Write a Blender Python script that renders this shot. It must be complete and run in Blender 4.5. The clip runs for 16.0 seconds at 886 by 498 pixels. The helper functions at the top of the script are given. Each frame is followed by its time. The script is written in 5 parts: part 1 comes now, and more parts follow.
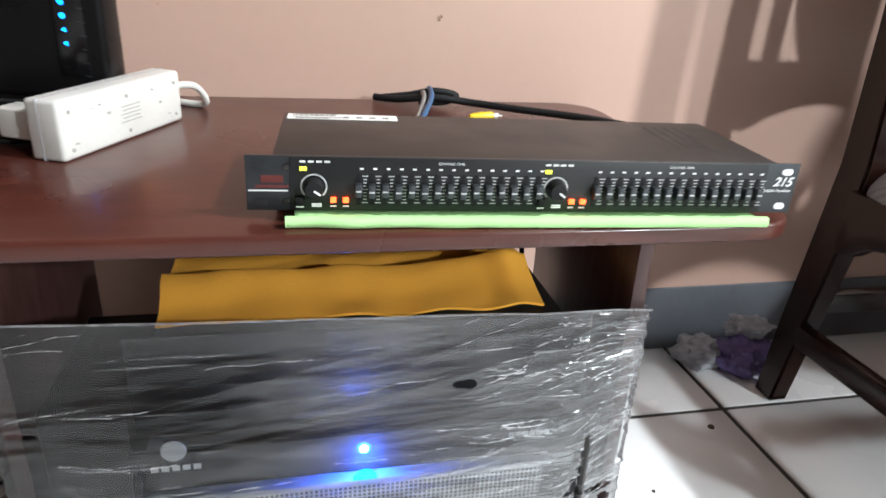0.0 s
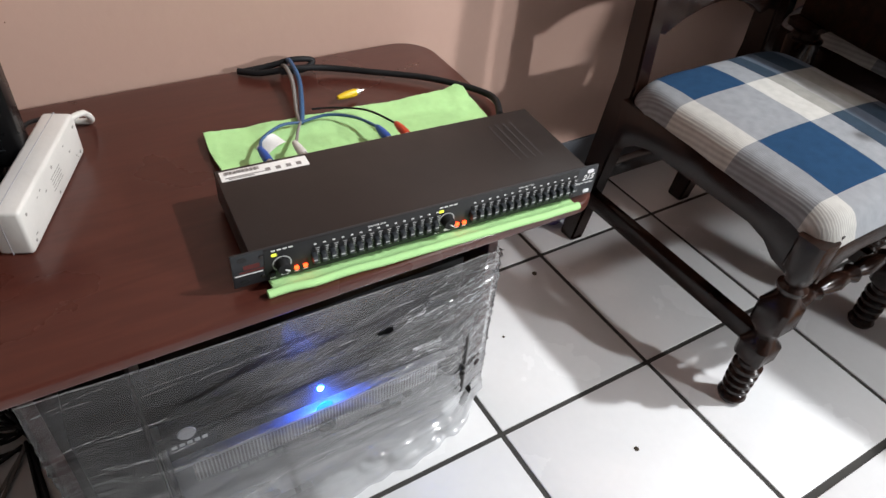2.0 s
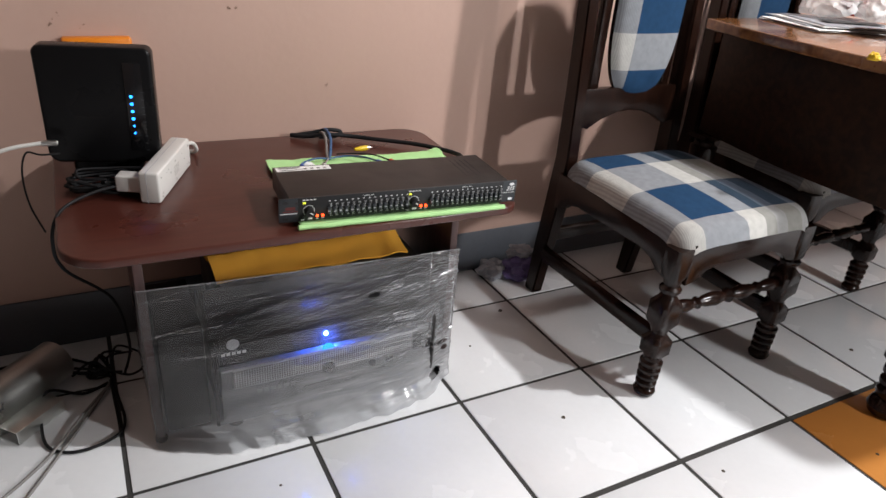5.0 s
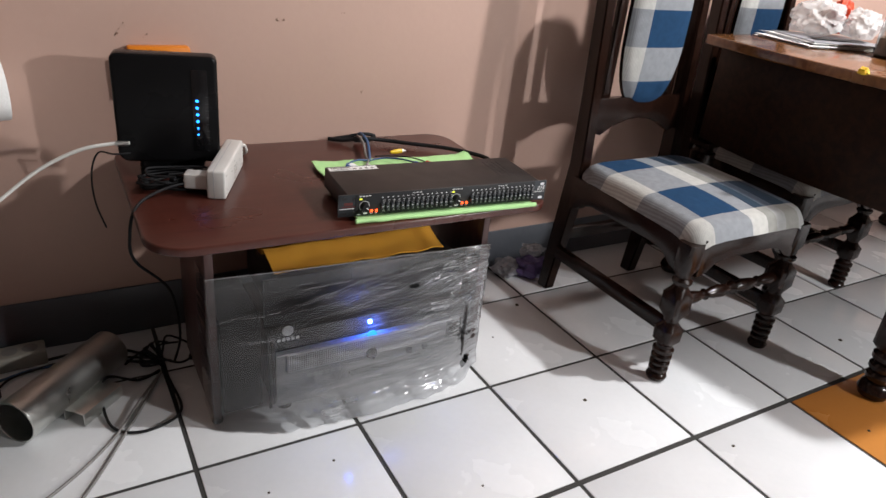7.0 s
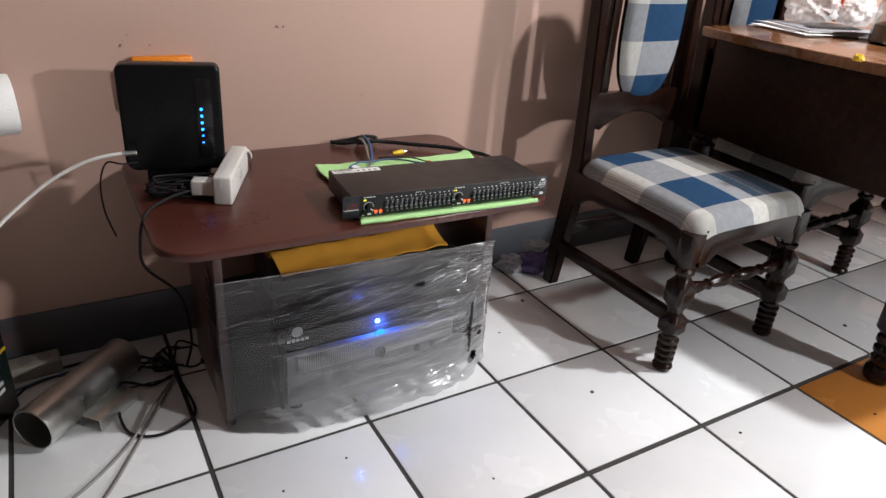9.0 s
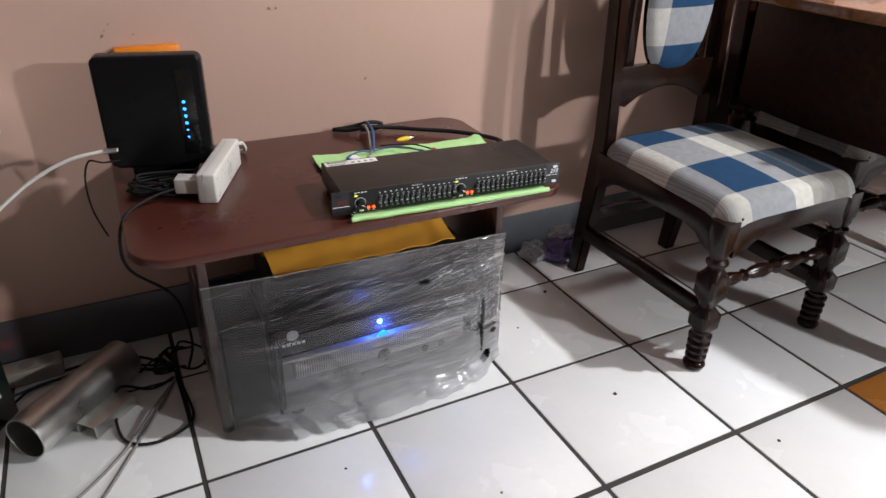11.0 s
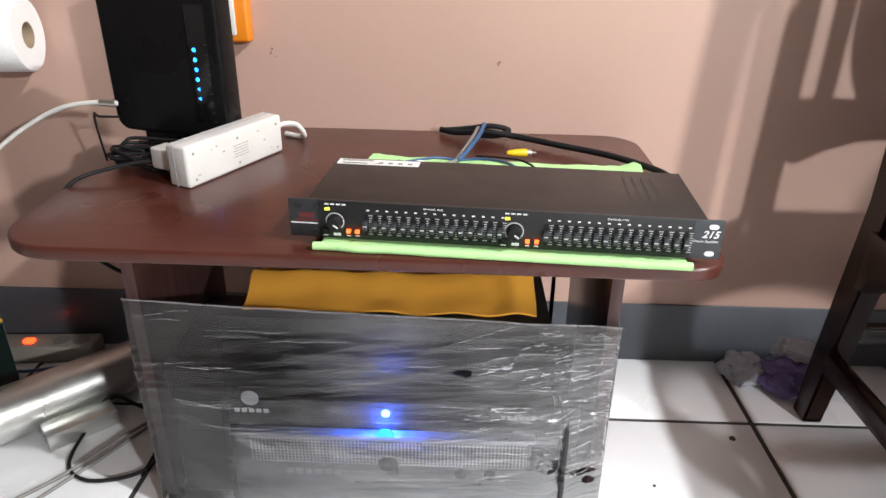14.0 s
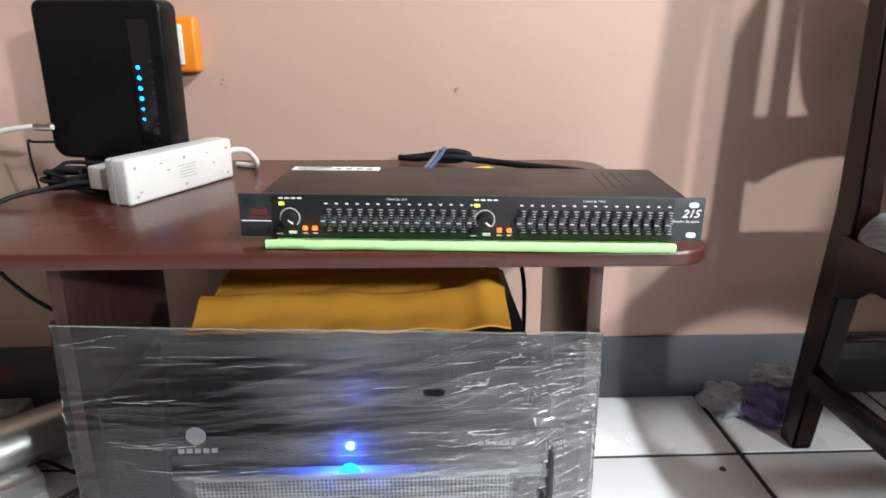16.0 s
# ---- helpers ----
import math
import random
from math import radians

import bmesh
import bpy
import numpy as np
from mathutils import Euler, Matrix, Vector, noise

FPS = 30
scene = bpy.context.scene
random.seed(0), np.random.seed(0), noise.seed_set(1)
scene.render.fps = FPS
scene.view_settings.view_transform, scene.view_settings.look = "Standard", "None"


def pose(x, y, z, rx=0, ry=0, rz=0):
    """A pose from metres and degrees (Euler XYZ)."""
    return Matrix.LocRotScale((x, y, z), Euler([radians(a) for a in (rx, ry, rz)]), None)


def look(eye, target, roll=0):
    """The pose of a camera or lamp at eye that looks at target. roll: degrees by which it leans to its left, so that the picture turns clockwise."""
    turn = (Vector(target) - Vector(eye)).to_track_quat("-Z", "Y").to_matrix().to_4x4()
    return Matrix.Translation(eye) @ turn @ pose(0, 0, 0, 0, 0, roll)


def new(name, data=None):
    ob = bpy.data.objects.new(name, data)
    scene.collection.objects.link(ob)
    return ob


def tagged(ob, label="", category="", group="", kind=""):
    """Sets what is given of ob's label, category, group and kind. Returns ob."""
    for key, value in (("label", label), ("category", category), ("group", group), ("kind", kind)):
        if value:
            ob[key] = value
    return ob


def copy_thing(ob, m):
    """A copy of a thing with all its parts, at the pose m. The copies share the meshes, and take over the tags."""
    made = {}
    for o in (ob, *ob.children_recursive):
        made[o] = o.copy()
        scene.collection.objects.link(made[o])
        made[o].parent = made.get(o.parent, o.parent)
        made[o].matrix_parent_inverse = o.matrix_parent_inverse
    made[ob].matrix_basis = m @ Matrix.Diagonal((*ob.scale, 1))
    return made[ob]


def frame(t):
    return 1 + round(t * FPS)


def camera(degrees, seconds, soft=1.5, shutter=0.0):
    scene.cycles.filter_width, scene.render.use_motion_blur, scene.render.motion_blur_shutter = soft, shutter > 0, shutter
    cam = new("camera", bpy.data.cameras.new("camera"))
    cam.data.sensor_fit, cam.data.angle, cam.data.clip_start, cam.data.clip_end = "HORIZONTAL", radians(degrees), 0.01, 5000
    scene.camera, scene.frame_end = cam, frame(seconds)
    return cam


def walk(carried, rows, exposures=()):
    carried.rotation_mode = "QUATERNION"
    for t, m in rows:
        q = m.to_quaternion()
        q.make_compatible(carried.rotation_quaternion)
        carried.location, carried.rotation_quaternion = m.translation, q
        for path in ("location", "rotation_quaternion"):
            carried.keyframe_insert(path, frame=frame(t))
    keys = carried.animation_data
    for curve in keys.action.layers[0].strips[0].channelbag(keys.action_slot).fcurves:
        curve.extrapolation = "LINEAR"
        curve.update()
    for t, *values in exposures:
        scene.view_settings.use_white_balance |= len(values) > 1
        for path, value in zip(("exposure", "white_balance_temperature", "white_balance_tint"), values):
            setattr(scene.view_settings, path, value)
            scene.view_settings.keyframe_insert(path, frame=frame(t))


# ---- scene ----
cam = camera(66.6, 16.0, 1.5, 0.4)
PATH = [
    (0, (-0.671, -0.802, 0.65), (-0.258, 0.995, -0.126), 3.0),
    (0.5, (-0.705, -0.698, 0.658), (-0.137, 0.958, -0.309), 3.4),
    (1, (-0.724, -0.702, 0.78), (-0.044, 0.74, -0.428), 6.9),
    (1.5, (-0.791, -0.77, 0.902), (0.023, 0.457, -0.452), 8.3),
    (2, (-0.809, -0.81, 0.981), (0.032, 0.433, -0.341), 5.2),
    (2.5, (-0.81, -0.804, 0.965), (0.021, 0.401, -0.397), 4.3),
    (3, (-0.883, -0.887, 0.943), (0.081, 0.357, -0.292), 3.5),
    (3.5, (-0.932, -1.033, 0.926), (-0.036, 0.287, -0.28), 5.3),
    (4, (-0.948, -1.182, 0.941), (-0.081, 0.333, -0.036), 6.1),
    (6.5, (-1.097, -1.379, 0.987), (-0.198, 0.177, 0.106), 4.1),
    (7, (-1.151, -1.38, 0.984), (-0.202, 0.151, 0.116), 5.9),
    (7.5, (-1.162, -1.398, 0.984), (-0.226, 0.145, 0.122), 4.5),
    (8, (-1.159, -1.397, 0.994), (-0.203, 0.129, 0.125), 4.5),
    (8.5, (-1.146, -1.406, 0.985), (-0.193, 0.115, 0.103), 4.1),
    (9, (-1.16, -1.399, 0.99), (-0.224, 0.14, 0.12), 3.9),
    (11.5, (-0.914, -1.301, 0.98), (-0.165, 0.284, 0.018), -0.5),
    (12, (-0.765, -1.253, 0.966), (-0.155, 0.376, -0.022), -2.1),
    (12.5, (-0.63, -1.221, 0.947), (-0.395, 0.478, -0.08), -1.7),
    (13, (-0.595, -1.13, 0.919), (-0.342, 0.579, -0.089), -1.9),
    (13.5, (-0.544, -1.039, 0.828), (-0.52, 0.735, -0.094), -1.7),
    (14, (-0.518, -0.972, 0.769), (-0.575, 0.845, -0.065), 0.7),
    (14.5, (-0.547, -0.949, 0.717), (-0.452, 0.883, -0.08), -1.7),
    (15, (-0.548, -0.964, 0.671), (-0.426, 0.869, -0.119), -0.9),
    (15.5, (-0.534, -0.952, 0.661), (-0.397, 0.923, -0.019), -0.4),
    (16, (-0.528, -0.956, 0.653), (-0.46, 0.956, 0.071), -0.2),
]
EXPOSURES = [(0, 1.25, 6250, 5), (0.5, 1.2, 6300, 6), (1.0, 1.15, 6500, 10), (1.5, 0.85, 6500, 10), (2.0, 0.66, 6500, 10), (3.0, 0.47, 6550, 11), (4.0, 0.47, 6600, 12), (9.0, 0.45, 6600, 12),
             (11.5, 0.48, 6600, 12), (12.5, 0.64, 6600, 12), (13.5, 0.95, 6600, 12), (14.5, 1.15, 6450, 9), (16.0, 1.12, 6300, 6)]
walk(cam, [(t, look(eye, target, roll)) for t, eye, target, roll in PATH], EXPOSURES)

# ---- world, lights ----
world = bpy.data.worlds.new("world")
scene.world = world
world.use_nodes = True
world.node_tree.nodes["Background"].inputs[0].default_value = (0.9, 0.95, 1.0, 1)
world.node_tree.nodes["Background"].inputs[1].default_value = 0.002

LAMP_DINING = (1.24, -1.18, 2.4)
LAMP_ROOM = (1.13, -2.63, 1.44)


def point_lamp(name, loc, watts, radius, colour):
    d = bpy.data.lights.new(name, "POINT")
    d.energy, d.shadow_soft_size, d.color = watts, radius, colour
    o = new(name, d)
    o.location = loc
    return o


point_lamp("lamp_dining", LAMP_DINING, 175, 0.05, (0.97, 0.985, 1.0))
point_lamp("lamp_room", LAMP_ROOM, 112, 0.06, (0.97, 0.985, 1.0))


# ---- materials ----
def mat(name, col, rough=0.5, metal=0.0, var=0.12, scale=8.0, bump=0.1, fine=120.0, col2=None, rvar=0.1, spec=0.5, coat=0.0):
    """A surface with broad stains and fine grain."""
    m = bpy.data.materials.new(name)
    m.use_nodes = True
    nt = m.node_tree
    b = nt.nodes["Principled BSDF"]
    tc = nt.nodes.new("ShaderNodeTexCoord")
    n1 = nt.nodes.new("ShaderNodeTexNoise")
    n1.inputs["Scale"].default_value, n1.inputs["Detail"].default_value = scale, 6
    n2 = nt.nodes.new("ShaderNodeTexNoise")
    n2.inputs["Scale"].default_value, n2.inputs["Detail"].default_value = fine, 4
    nt.links.new(tc.outputs["Object"], n1.inputs["Vector"])
    nt.links.new(tc.outputs["Object"], n2.inputs["Vector"])
    mix = nt.nodes.new("ShaderNodeMix")
    mix.data_type = "RGBA"
    lo = col2 or tuple(c * (1 - var) for c in col)
    mix.inputs[6].default_value = (*lo, 1)
    mix.inputs[7].default_value = (*(min(1, c * (1 + var * 0.6)) for c in col), 1)
    add = nt.nodes.new("ShaderNodeMath")
    add.operation = "MULTIPLY_ADD"
    nt.links.new(n2.outputs[0], add.inputs[0])
    add.inputs[1].default_value = 0.35
    mr0 = nt.nodes.new("ShaderNodeMapRange")
    mr0.inputs[1].default_value, mr0.inputs[2].default_value = 0.3, 0.7
    mr0.inputs[3].default_value, mr0.inputs[4].default_value = 0.0, 0.65
    nt.links.new(n1.outputs[0], mr0.inputs[0])
    nt.links.new(mr0.outputs[0], add.inputs[2])
    nt.links.new(add.outputs[0], mix.inputs[0])
    nt.links.new(mix.outputs[2], b.inputs["Base Color"])
    mr = nt.nodes.new("ShaderNodeMapRange")
    mr.inputs[1].default_value, mr.inputs[2].default_value = 0.3, 0.7
    mr.inputs[3].default_value, mr.inputs[4].default_value = max(0.02, rough - rvar), min(1, rough + rvar)
    nt.links.new(n1.outputs[0], mr.inputs[0])
    nt.links.new(mr.outputs[0], b.inputs["Roughness"])
    b.inputs["Metallic"].default_value = metal
    b.inputs["Specular IOR Level"].default_value = spec
    b.inputs["Coat Weight"].default_value = coat
    b.inputs["Coat Roughness"].default_value = 0.08
    if bump:
        bp = nt.nodes.new("ShaderNodeBump")
        bp.inputs["Strength"].default_value, bp.inputs["Distance"].default_value = bump, 0.003
        nt.links.new(n2.outputs[0], bp.inputs["Height"])
        nt.links.new(bp.outputs[0], b.inputs["Normal"])
    return m


def glow(name, col, strength):
    m = bpy.data.materials.new(name)
    m.use_nodes = True
    b = m.node_tree.nodes["Principled BSDF"]
    b.inputs["Base Color"].default_value = (*[c * 0.5 for c in col], 1)
    b.inputs["Emission Color"].default_value = (*col, 1)
    b.inputs["Emission Strength"].default_value = strength
    return m


def wood_mat(name, dark, light, rough, scale, stretch, coat=0.3, bump=0.05, spec=0.5):
    m = mat(name, light, rough, 0, 0.2, 6, bump, 200, coat=coat, spec=spec, rvar=0.05)
    nt = m.node_tree
    b = nt.nodes["Principled BSDF"]
    tc = nt.nodes.new("ShaderNodeTexCoord")
    mp = nt.nodes.new("ShaderNodeMapping")
    mp.inputs["Scale"].default_value = stretch
    nz = nt.nodes.new("ShaderNodeTexNoise")
    nz.inputs["Scale"].default_value, nz.inputs["Detail"].default_value, nz.inputs["Distortion"].default_value = scale, 8, 0.6
    nt.links.new(tc.outputs["Object"], mp.inputs[0])
    nt.links.new(mp.outputs[0], nz.inputs["Vector"])
    r = nt.nodes.new("ShaderNodeValToRGB")
    r.color_ramp.elements[0].position, r.color_ramp.elements[1].position = 0.35, 0.68
    r.color_ramp.elements[0].color, r.color_ramp.elements[1].color = (*dark, 1), (*light, 1)
    nt.links.new(nz.outputs[0], r.inputs[0])
    nt.links.new(r.outputs[0], b.inputs["Base Color"])
    return m


def tile_mat(name, col, var):
    """Glazed ceramic, each tile a little different."""
    m = mat(name, col, 0.22, 0, 0.08, 4.5, 0.02, 70, rvar=0.1)
    nt = m.node_tree
    b = nt.nodes["Principled BSDF"]
    src = b.inputs["Base Color"].links[0].from_socket
    oi = nt.nodes.new("ShaderNodeObjectInfo")
    hsv = nt.nodes.new("ShaderNodeHueSaturation")
    mr = nt.nodes.new("ShaderNodeMapRange")
    mr.inputs[3].default_value, mr.inputs[4].default_value = 1 - var, 1 + var * 0.3
    nt.links.new(oi.outputs["Random"], mr.inputs[0])
    nt.links.new(mr.outputs[0], hsv.inputs["Value"])
    nt.links.new(src, hsv.inputs["Color"])
    nt.links.new(hsv.outputs[0], b.inputs["Base Color"])
    return m


def plaid_mat(name):
    """Woven plaid cloth: blue and cream bands crossing, with fine dark stripes."""
    m = bpy.data.materials.new(name)
    m.use_nodes = True
    nt = m.node_tree
    b = nt.nodes["Principled BSDF"]
    b.inputs["Roughness"].default_value = 0.95
    b.inputs["Specular IOR Level"].default_value = 0.15
    tc = nt.nodes.new("ShaderNodeTexCoord")
    sp = nt.nodes.new("ShaderNodeSeparateXYZ")
    nt.links.new(tc.outputs["UV"], sp.inputs[0])
    cols = []
    for k in (0, 1):
        fr = nt.nodes.new("ShaderNodeMath")
        fr.operation = "FRACT"
        nt.links.new(sp.outputs[k], fr.inputs[0])
        r = nt.nodes.new("ShaderNodeValToRGB")
        r.color_ramp.interpolation = "CONSTANT"
        e = r.color_ramp.elements
        blue, cream, olive, grey = (0.016, 0.055, 0.125, 1), (0.56, 0.55, 0.52, 1), (0.045, 0.05, 0.035, 1), (0.2, 0.215, 0.23, 1)
        stops = [(0.0, cream), (0.15, blue), (0.45, cream), (0.58, olive), (0.66, grey), (0.74, olive), (0.86, grey), (0.95, cream)] if k == 0 else \
                [(0.0, blue), (0.25, cream), (0.55, blue), (0.87, cream)]
        e[0].position, e[0].color = stops[0]
        e[1].position, e[1].color = stops[1]
        for p, c in stops[2:]:
            x = e.new(p)
            x.color = c
        nt.links.new(fr.outputs[0], r.inputs[0])
        cols.append(r)
    mx = nt.nodes.new("ShaderNodeMix")
    mx.data_type = "RGBA"
    mx.inputs[0].default_value = 0.5
    nt.links.new(cols[0].outputs[0], mx.inputs[6])
    nt.links.new(cols[1].outputs[0], mx.inputs[7])
    # weave
    wv = nt.nodes.new("ShaderNodeTexWave")
    wv.inputs["Scale"].default_value, wv.inputs["Distortion"].default_value = 40.0, 0.5
    nt.links.new(tc.outputs["UV"], wv.inputs["Vector"])
    nz = nt.nodes.new("ShaderNodeTexNoise")
    nz.inputs["Scale"].default_value, nz.inputs["Detail"].default_value = 60, 5
    nt.links.new(tc.outputs["Object"], nz.inputs["Vector"])
    ml = nt.nodes.new("ShaderNodeMix")
    ml.data_type, ml.blend_type = "RGBA", "MULTIPLY"
    lt = nt.nodes.new("ShaderNodeMath")
    lt.operation = "LESS_THAN"
    lt.inputs[1].default_value = 0.15
    fr0 = nt.nodes.new("ShaderNodeMath")
    fr0.operation = "FRACT"
    nt.links.new(sp.outputs[0], fr0.inputs[0])
    nt.links.new(fr0.outputs[0], lt.inputs[0])
    ma = nt.nodes.new("ShaderNodeMath")
    ma.operation = "MULTIPLY_ADD"
    ma.inputs[1].default_value, ma.inputs[2].default_value = 0.2, 0.05
    nt.links.new(lt.outputs[0], ma.inputs[0])
    nt.links.new(ma.outputs[0], ml.inputs[0])
    nt.links.new(mx.outputs[2], ml.inputs[6])
    nt.links.new(wv.outputs[0], ml.inputs[7])
    ml2 = nt.nodes.new("ShaderNodeMix")
    ml2.data_type, ml2.blend_type = "RGBA", "MULTIPLY"
    ml2.inputs[0].default_value = 0.35
    nt.links.new(ml.outputs[2], ml2.inputs[6])
    nt.links.new(nz.outputs[0], ml2.inputs[7])
    nt.links.new(ml2.outputs[2], b.inputs["Base Color"])
    bp = nt.nodes.new("ShaderNodeBump")
    bp.inputs["Strength"].default_value, bp.inputs["Distance"].default_value = 0.1, 0.002
    nt.links.new(wv.outputs[0], bp.inputs["Height"])
    nt.links.new(bp.outputs[0], b.inputs["Normal"])
    return m


def film_mat(name):
    """Clear stretch film: see-through, faintly milky in streaks, glossy; glare is painted in as a whiter veil to the
    east.
    """
    m = bpy.data.materials.new(name)
    m.use_nodes = True
    nt = m.node_tree
    nt.nodes.remove(nt.nodes["Principled BSDF"])
    out = nt.nodes["Material Output"]
    tc = nt.nodes.new("ShaderNodeTexCoord")
    mp = nt.nodes.new("ShaderNodeMapping")
    mp.inputs["Scale"].default_value = (3.0, 3.0, 34.0)
    mp.inputs["Rotation"].default_value = (0, radians(-5), 0)
    nt.links.new(tc.outputs["Object"], mp.inputs[0])
    st = nt.nodes.new("ShaderNodeTexNoise")
    st.inputs["Scale"].default_value, st.inputs["Detail"].default_value, st.inputs["Distortion"].default_value = 2.0, 3, 0.5
    nt.links.new(mp.outputs[0], st.inputs["Vector"])
    big = nt.nodes.new("ShaderNodeTexNoise")
    big.inputs["Scale"].default_value, big.inputs["Detail"].default_value = 7.0, 4
    nt.links.new(tc.outputs["Object"], big.inputs["Vector"])
    mul = nt.nodes.new("ShaderNodeMath")
    mul.operation = "MULTIPLY"
    nt.links.new(st.outputs[0], mul.inputs[0])
    nt.links.new(big.outputs[0], mul.inputs[1])
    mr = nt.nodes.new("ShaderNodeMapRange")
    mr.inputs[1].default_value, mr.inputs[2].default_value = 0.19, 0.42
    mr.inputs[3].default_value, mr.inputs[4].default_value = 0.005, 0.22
    nt.links.new(mul.outputs[0], mr.inputs[0])
    bp = nt.nodes.new("ShaderNodeBump")
    bp.inputs["Strength"].default_value, bp.inputs["Distance"].default_value = 1.0, 0.012
    rd = nt.nodes.new("ShaderNodeTexNoise")
    rd.noise_type = "RIDGED_MULTIFRACTAL"
    rd.inputs["Scale"].default_value, rd.inputs["Detail"].default_value, rd.inputs["Distortion"].default_value = 1.0, 1.5, 0.7
    mp4 = nt.nodes.new("ShaderNodeMapping")
    mp4.inputs["Scale"].default_value, mp4.inputs["Rotation"].default_value = (20.0, 20.0, 40.0), (0, radians(-14), 0)
    nt.links.new(tc.outputs["Object"], mp4.inputs[0])
    nt.links.new(mp4.outputs[0], rd.inputs["Vector"])
    # the film is pulled together towards its east end
    sx = nt.nodes.new("ShaderNodeSeparateXYZ")
    nt.links.new(tc.outputs["Object"], sx.inputs[0])
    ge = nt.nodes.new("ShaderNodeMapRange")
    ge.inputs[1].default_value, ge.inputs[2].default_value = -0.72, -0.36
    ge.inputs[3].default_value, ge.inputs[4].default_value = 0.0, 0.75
    nt.links.new(sx.outputs[0], ge.inputs[0])
    gp = nt.nodes.new("ShaderNodeMapRange")
    gp.inputs[1].default_value, gp.inputs[2].default_value = 0.44, 0.62
    gp.inputs[3].default_value, gp.inputs[4].default_value = 0.03, 1.0
    nt.links.new(big.outputs[0], gp.inputs[0])
    gm_ = nt.nodes.new("ShaderNodeMath")
    gm_.operation = "MULTIPLY"
    nt.links.new(ge.outputs[0], gm_.inputs[0])
    nt.links.new(gp.outputs[0], gm_.inputs[1])
    rh = nt.nodes.new("ShaderNodeMath")
    rh.operation = "MULTIPLY"
    nt.links.new(rd.outputs[0], rh.inputs[0])
    nt.links.new(gm_.outputs[0], rh.inputs[1])
    nt.links.new(rh.outputs[0], bp.inputs["Height"])
    cr = nt.nodes.new("ShaderNodeTexNoise")
    cr.inputs["Scale"].default_value, cr.inputs["Detail"].default_value, cr.inputs["Distortion"].default_value = 8.0, 3, 1.2
    mp2 = nt.nodes.new("ShaderNodeMapping")
    mp2.inputs["Scale"].default_value, mp2.inputs["Rotation"].default_value = (0.8, 1.0, 2.2), (0, radians(-28), 0)
    nt.links.new(tc.outputs["Object"], mp2.inputs[0])
    nt.links.new(mp2.outputs[0], cr.inputs["Vector"])
    bp2 = nt.nodes.new("ShaderNodeBump")
    bp2.inputs["Strength"].default_value, bp2.inputs["Distance"].default_value = 0.28, 0.02
    nt.links.new(cr.outputs[0], bp2.inputs["Height"])
    nt.links.new(bp2.outputs[0], bp.inputs["Normal"])
    tr = nt.nodes.new("ShaderNodeBsdfTransparent")
    tr.inputs[0].default_value = (0.93, 0.94, 0.95, 1)
    df = nt.nodes.new("ShaderNodeBsdfDiffuse")
    df.inputs[0].default_value = (0.8, 0.81, 0.83, 1)
    tl = nt.nodes.new("ShaderNodeBsdfTranslucent")
    tl.inputs[0].default_value = (0.55, 0.56, 0.58, 1)
    dm = nt.nodes.new("ShaderNodeMixShader")
    dm.inputs[0].default_value = 0.4
    nt.links.new(df.outputs[0], dm.inputs[1])
    nt.links.new(tl.outputs[0], dm.inputs[2])
    mp3 = nt.nodes.new("ShaderNodeMapping")
    mp3.inputs["Scale"].default_value, mp3.inputs["Rotation"].default_value = (3.0, 3.0, 120.0), (0, radians(-4), 0)
    nt.links.new(tc.outputs["Object"], mp3.inputs[0])
    th = nt.nodes.new("ShaderNodeTexNoise")
    th.inputs["Scale"].default_value, th.inputs["Detail"].default_value, th.inputs["Distortion"].default_value = 2.0, 4, 0.8
    nt.links.new(mp3.outputs[0], th.inputs["Vector"])
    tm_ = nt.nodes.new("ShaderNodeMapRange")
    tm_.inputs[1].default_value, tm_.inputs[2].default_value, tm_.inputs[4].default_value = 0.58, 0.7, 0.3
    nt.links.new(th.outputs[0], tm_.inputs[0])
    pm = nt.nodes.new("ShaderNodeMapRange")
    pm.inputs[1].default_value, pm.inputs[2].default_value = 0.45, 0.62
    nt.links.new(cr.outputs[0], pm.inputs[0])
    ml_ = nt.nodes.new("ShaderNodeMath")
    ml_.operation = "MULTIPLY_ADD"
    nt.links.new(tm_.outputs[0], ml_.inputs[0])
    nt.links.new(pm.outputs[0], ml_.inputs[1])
    # veil whitened towards the east end, painting in the glare of the gathered film
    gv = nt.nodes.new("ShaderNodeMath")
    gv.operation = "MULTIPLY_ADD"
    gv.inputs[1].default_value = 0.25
    nt.links.new(ge.outputs[0], gv.inputs[0])
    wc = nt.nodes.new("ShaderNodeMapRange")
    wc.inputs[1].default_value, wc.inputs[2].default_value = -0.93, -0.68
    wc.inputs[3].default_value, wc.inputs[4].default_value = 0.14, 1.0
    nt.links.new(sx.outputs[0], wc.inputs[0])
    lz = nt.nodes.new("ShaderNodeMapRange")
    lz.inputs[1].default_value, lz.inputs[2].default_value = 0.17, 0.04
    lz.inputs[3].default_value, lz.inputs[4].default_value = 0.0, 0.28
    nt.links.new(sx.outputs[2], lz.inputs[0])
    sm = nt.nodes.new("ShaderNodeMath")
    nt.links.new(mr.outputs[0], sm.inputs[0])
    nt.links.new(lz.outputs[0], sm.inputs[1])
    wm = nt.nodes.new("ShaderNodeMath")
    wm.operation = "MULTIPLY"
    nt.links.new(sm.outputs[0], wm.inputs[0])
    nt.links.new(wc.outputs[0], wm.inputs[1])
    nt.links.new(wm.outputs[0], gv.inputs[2])
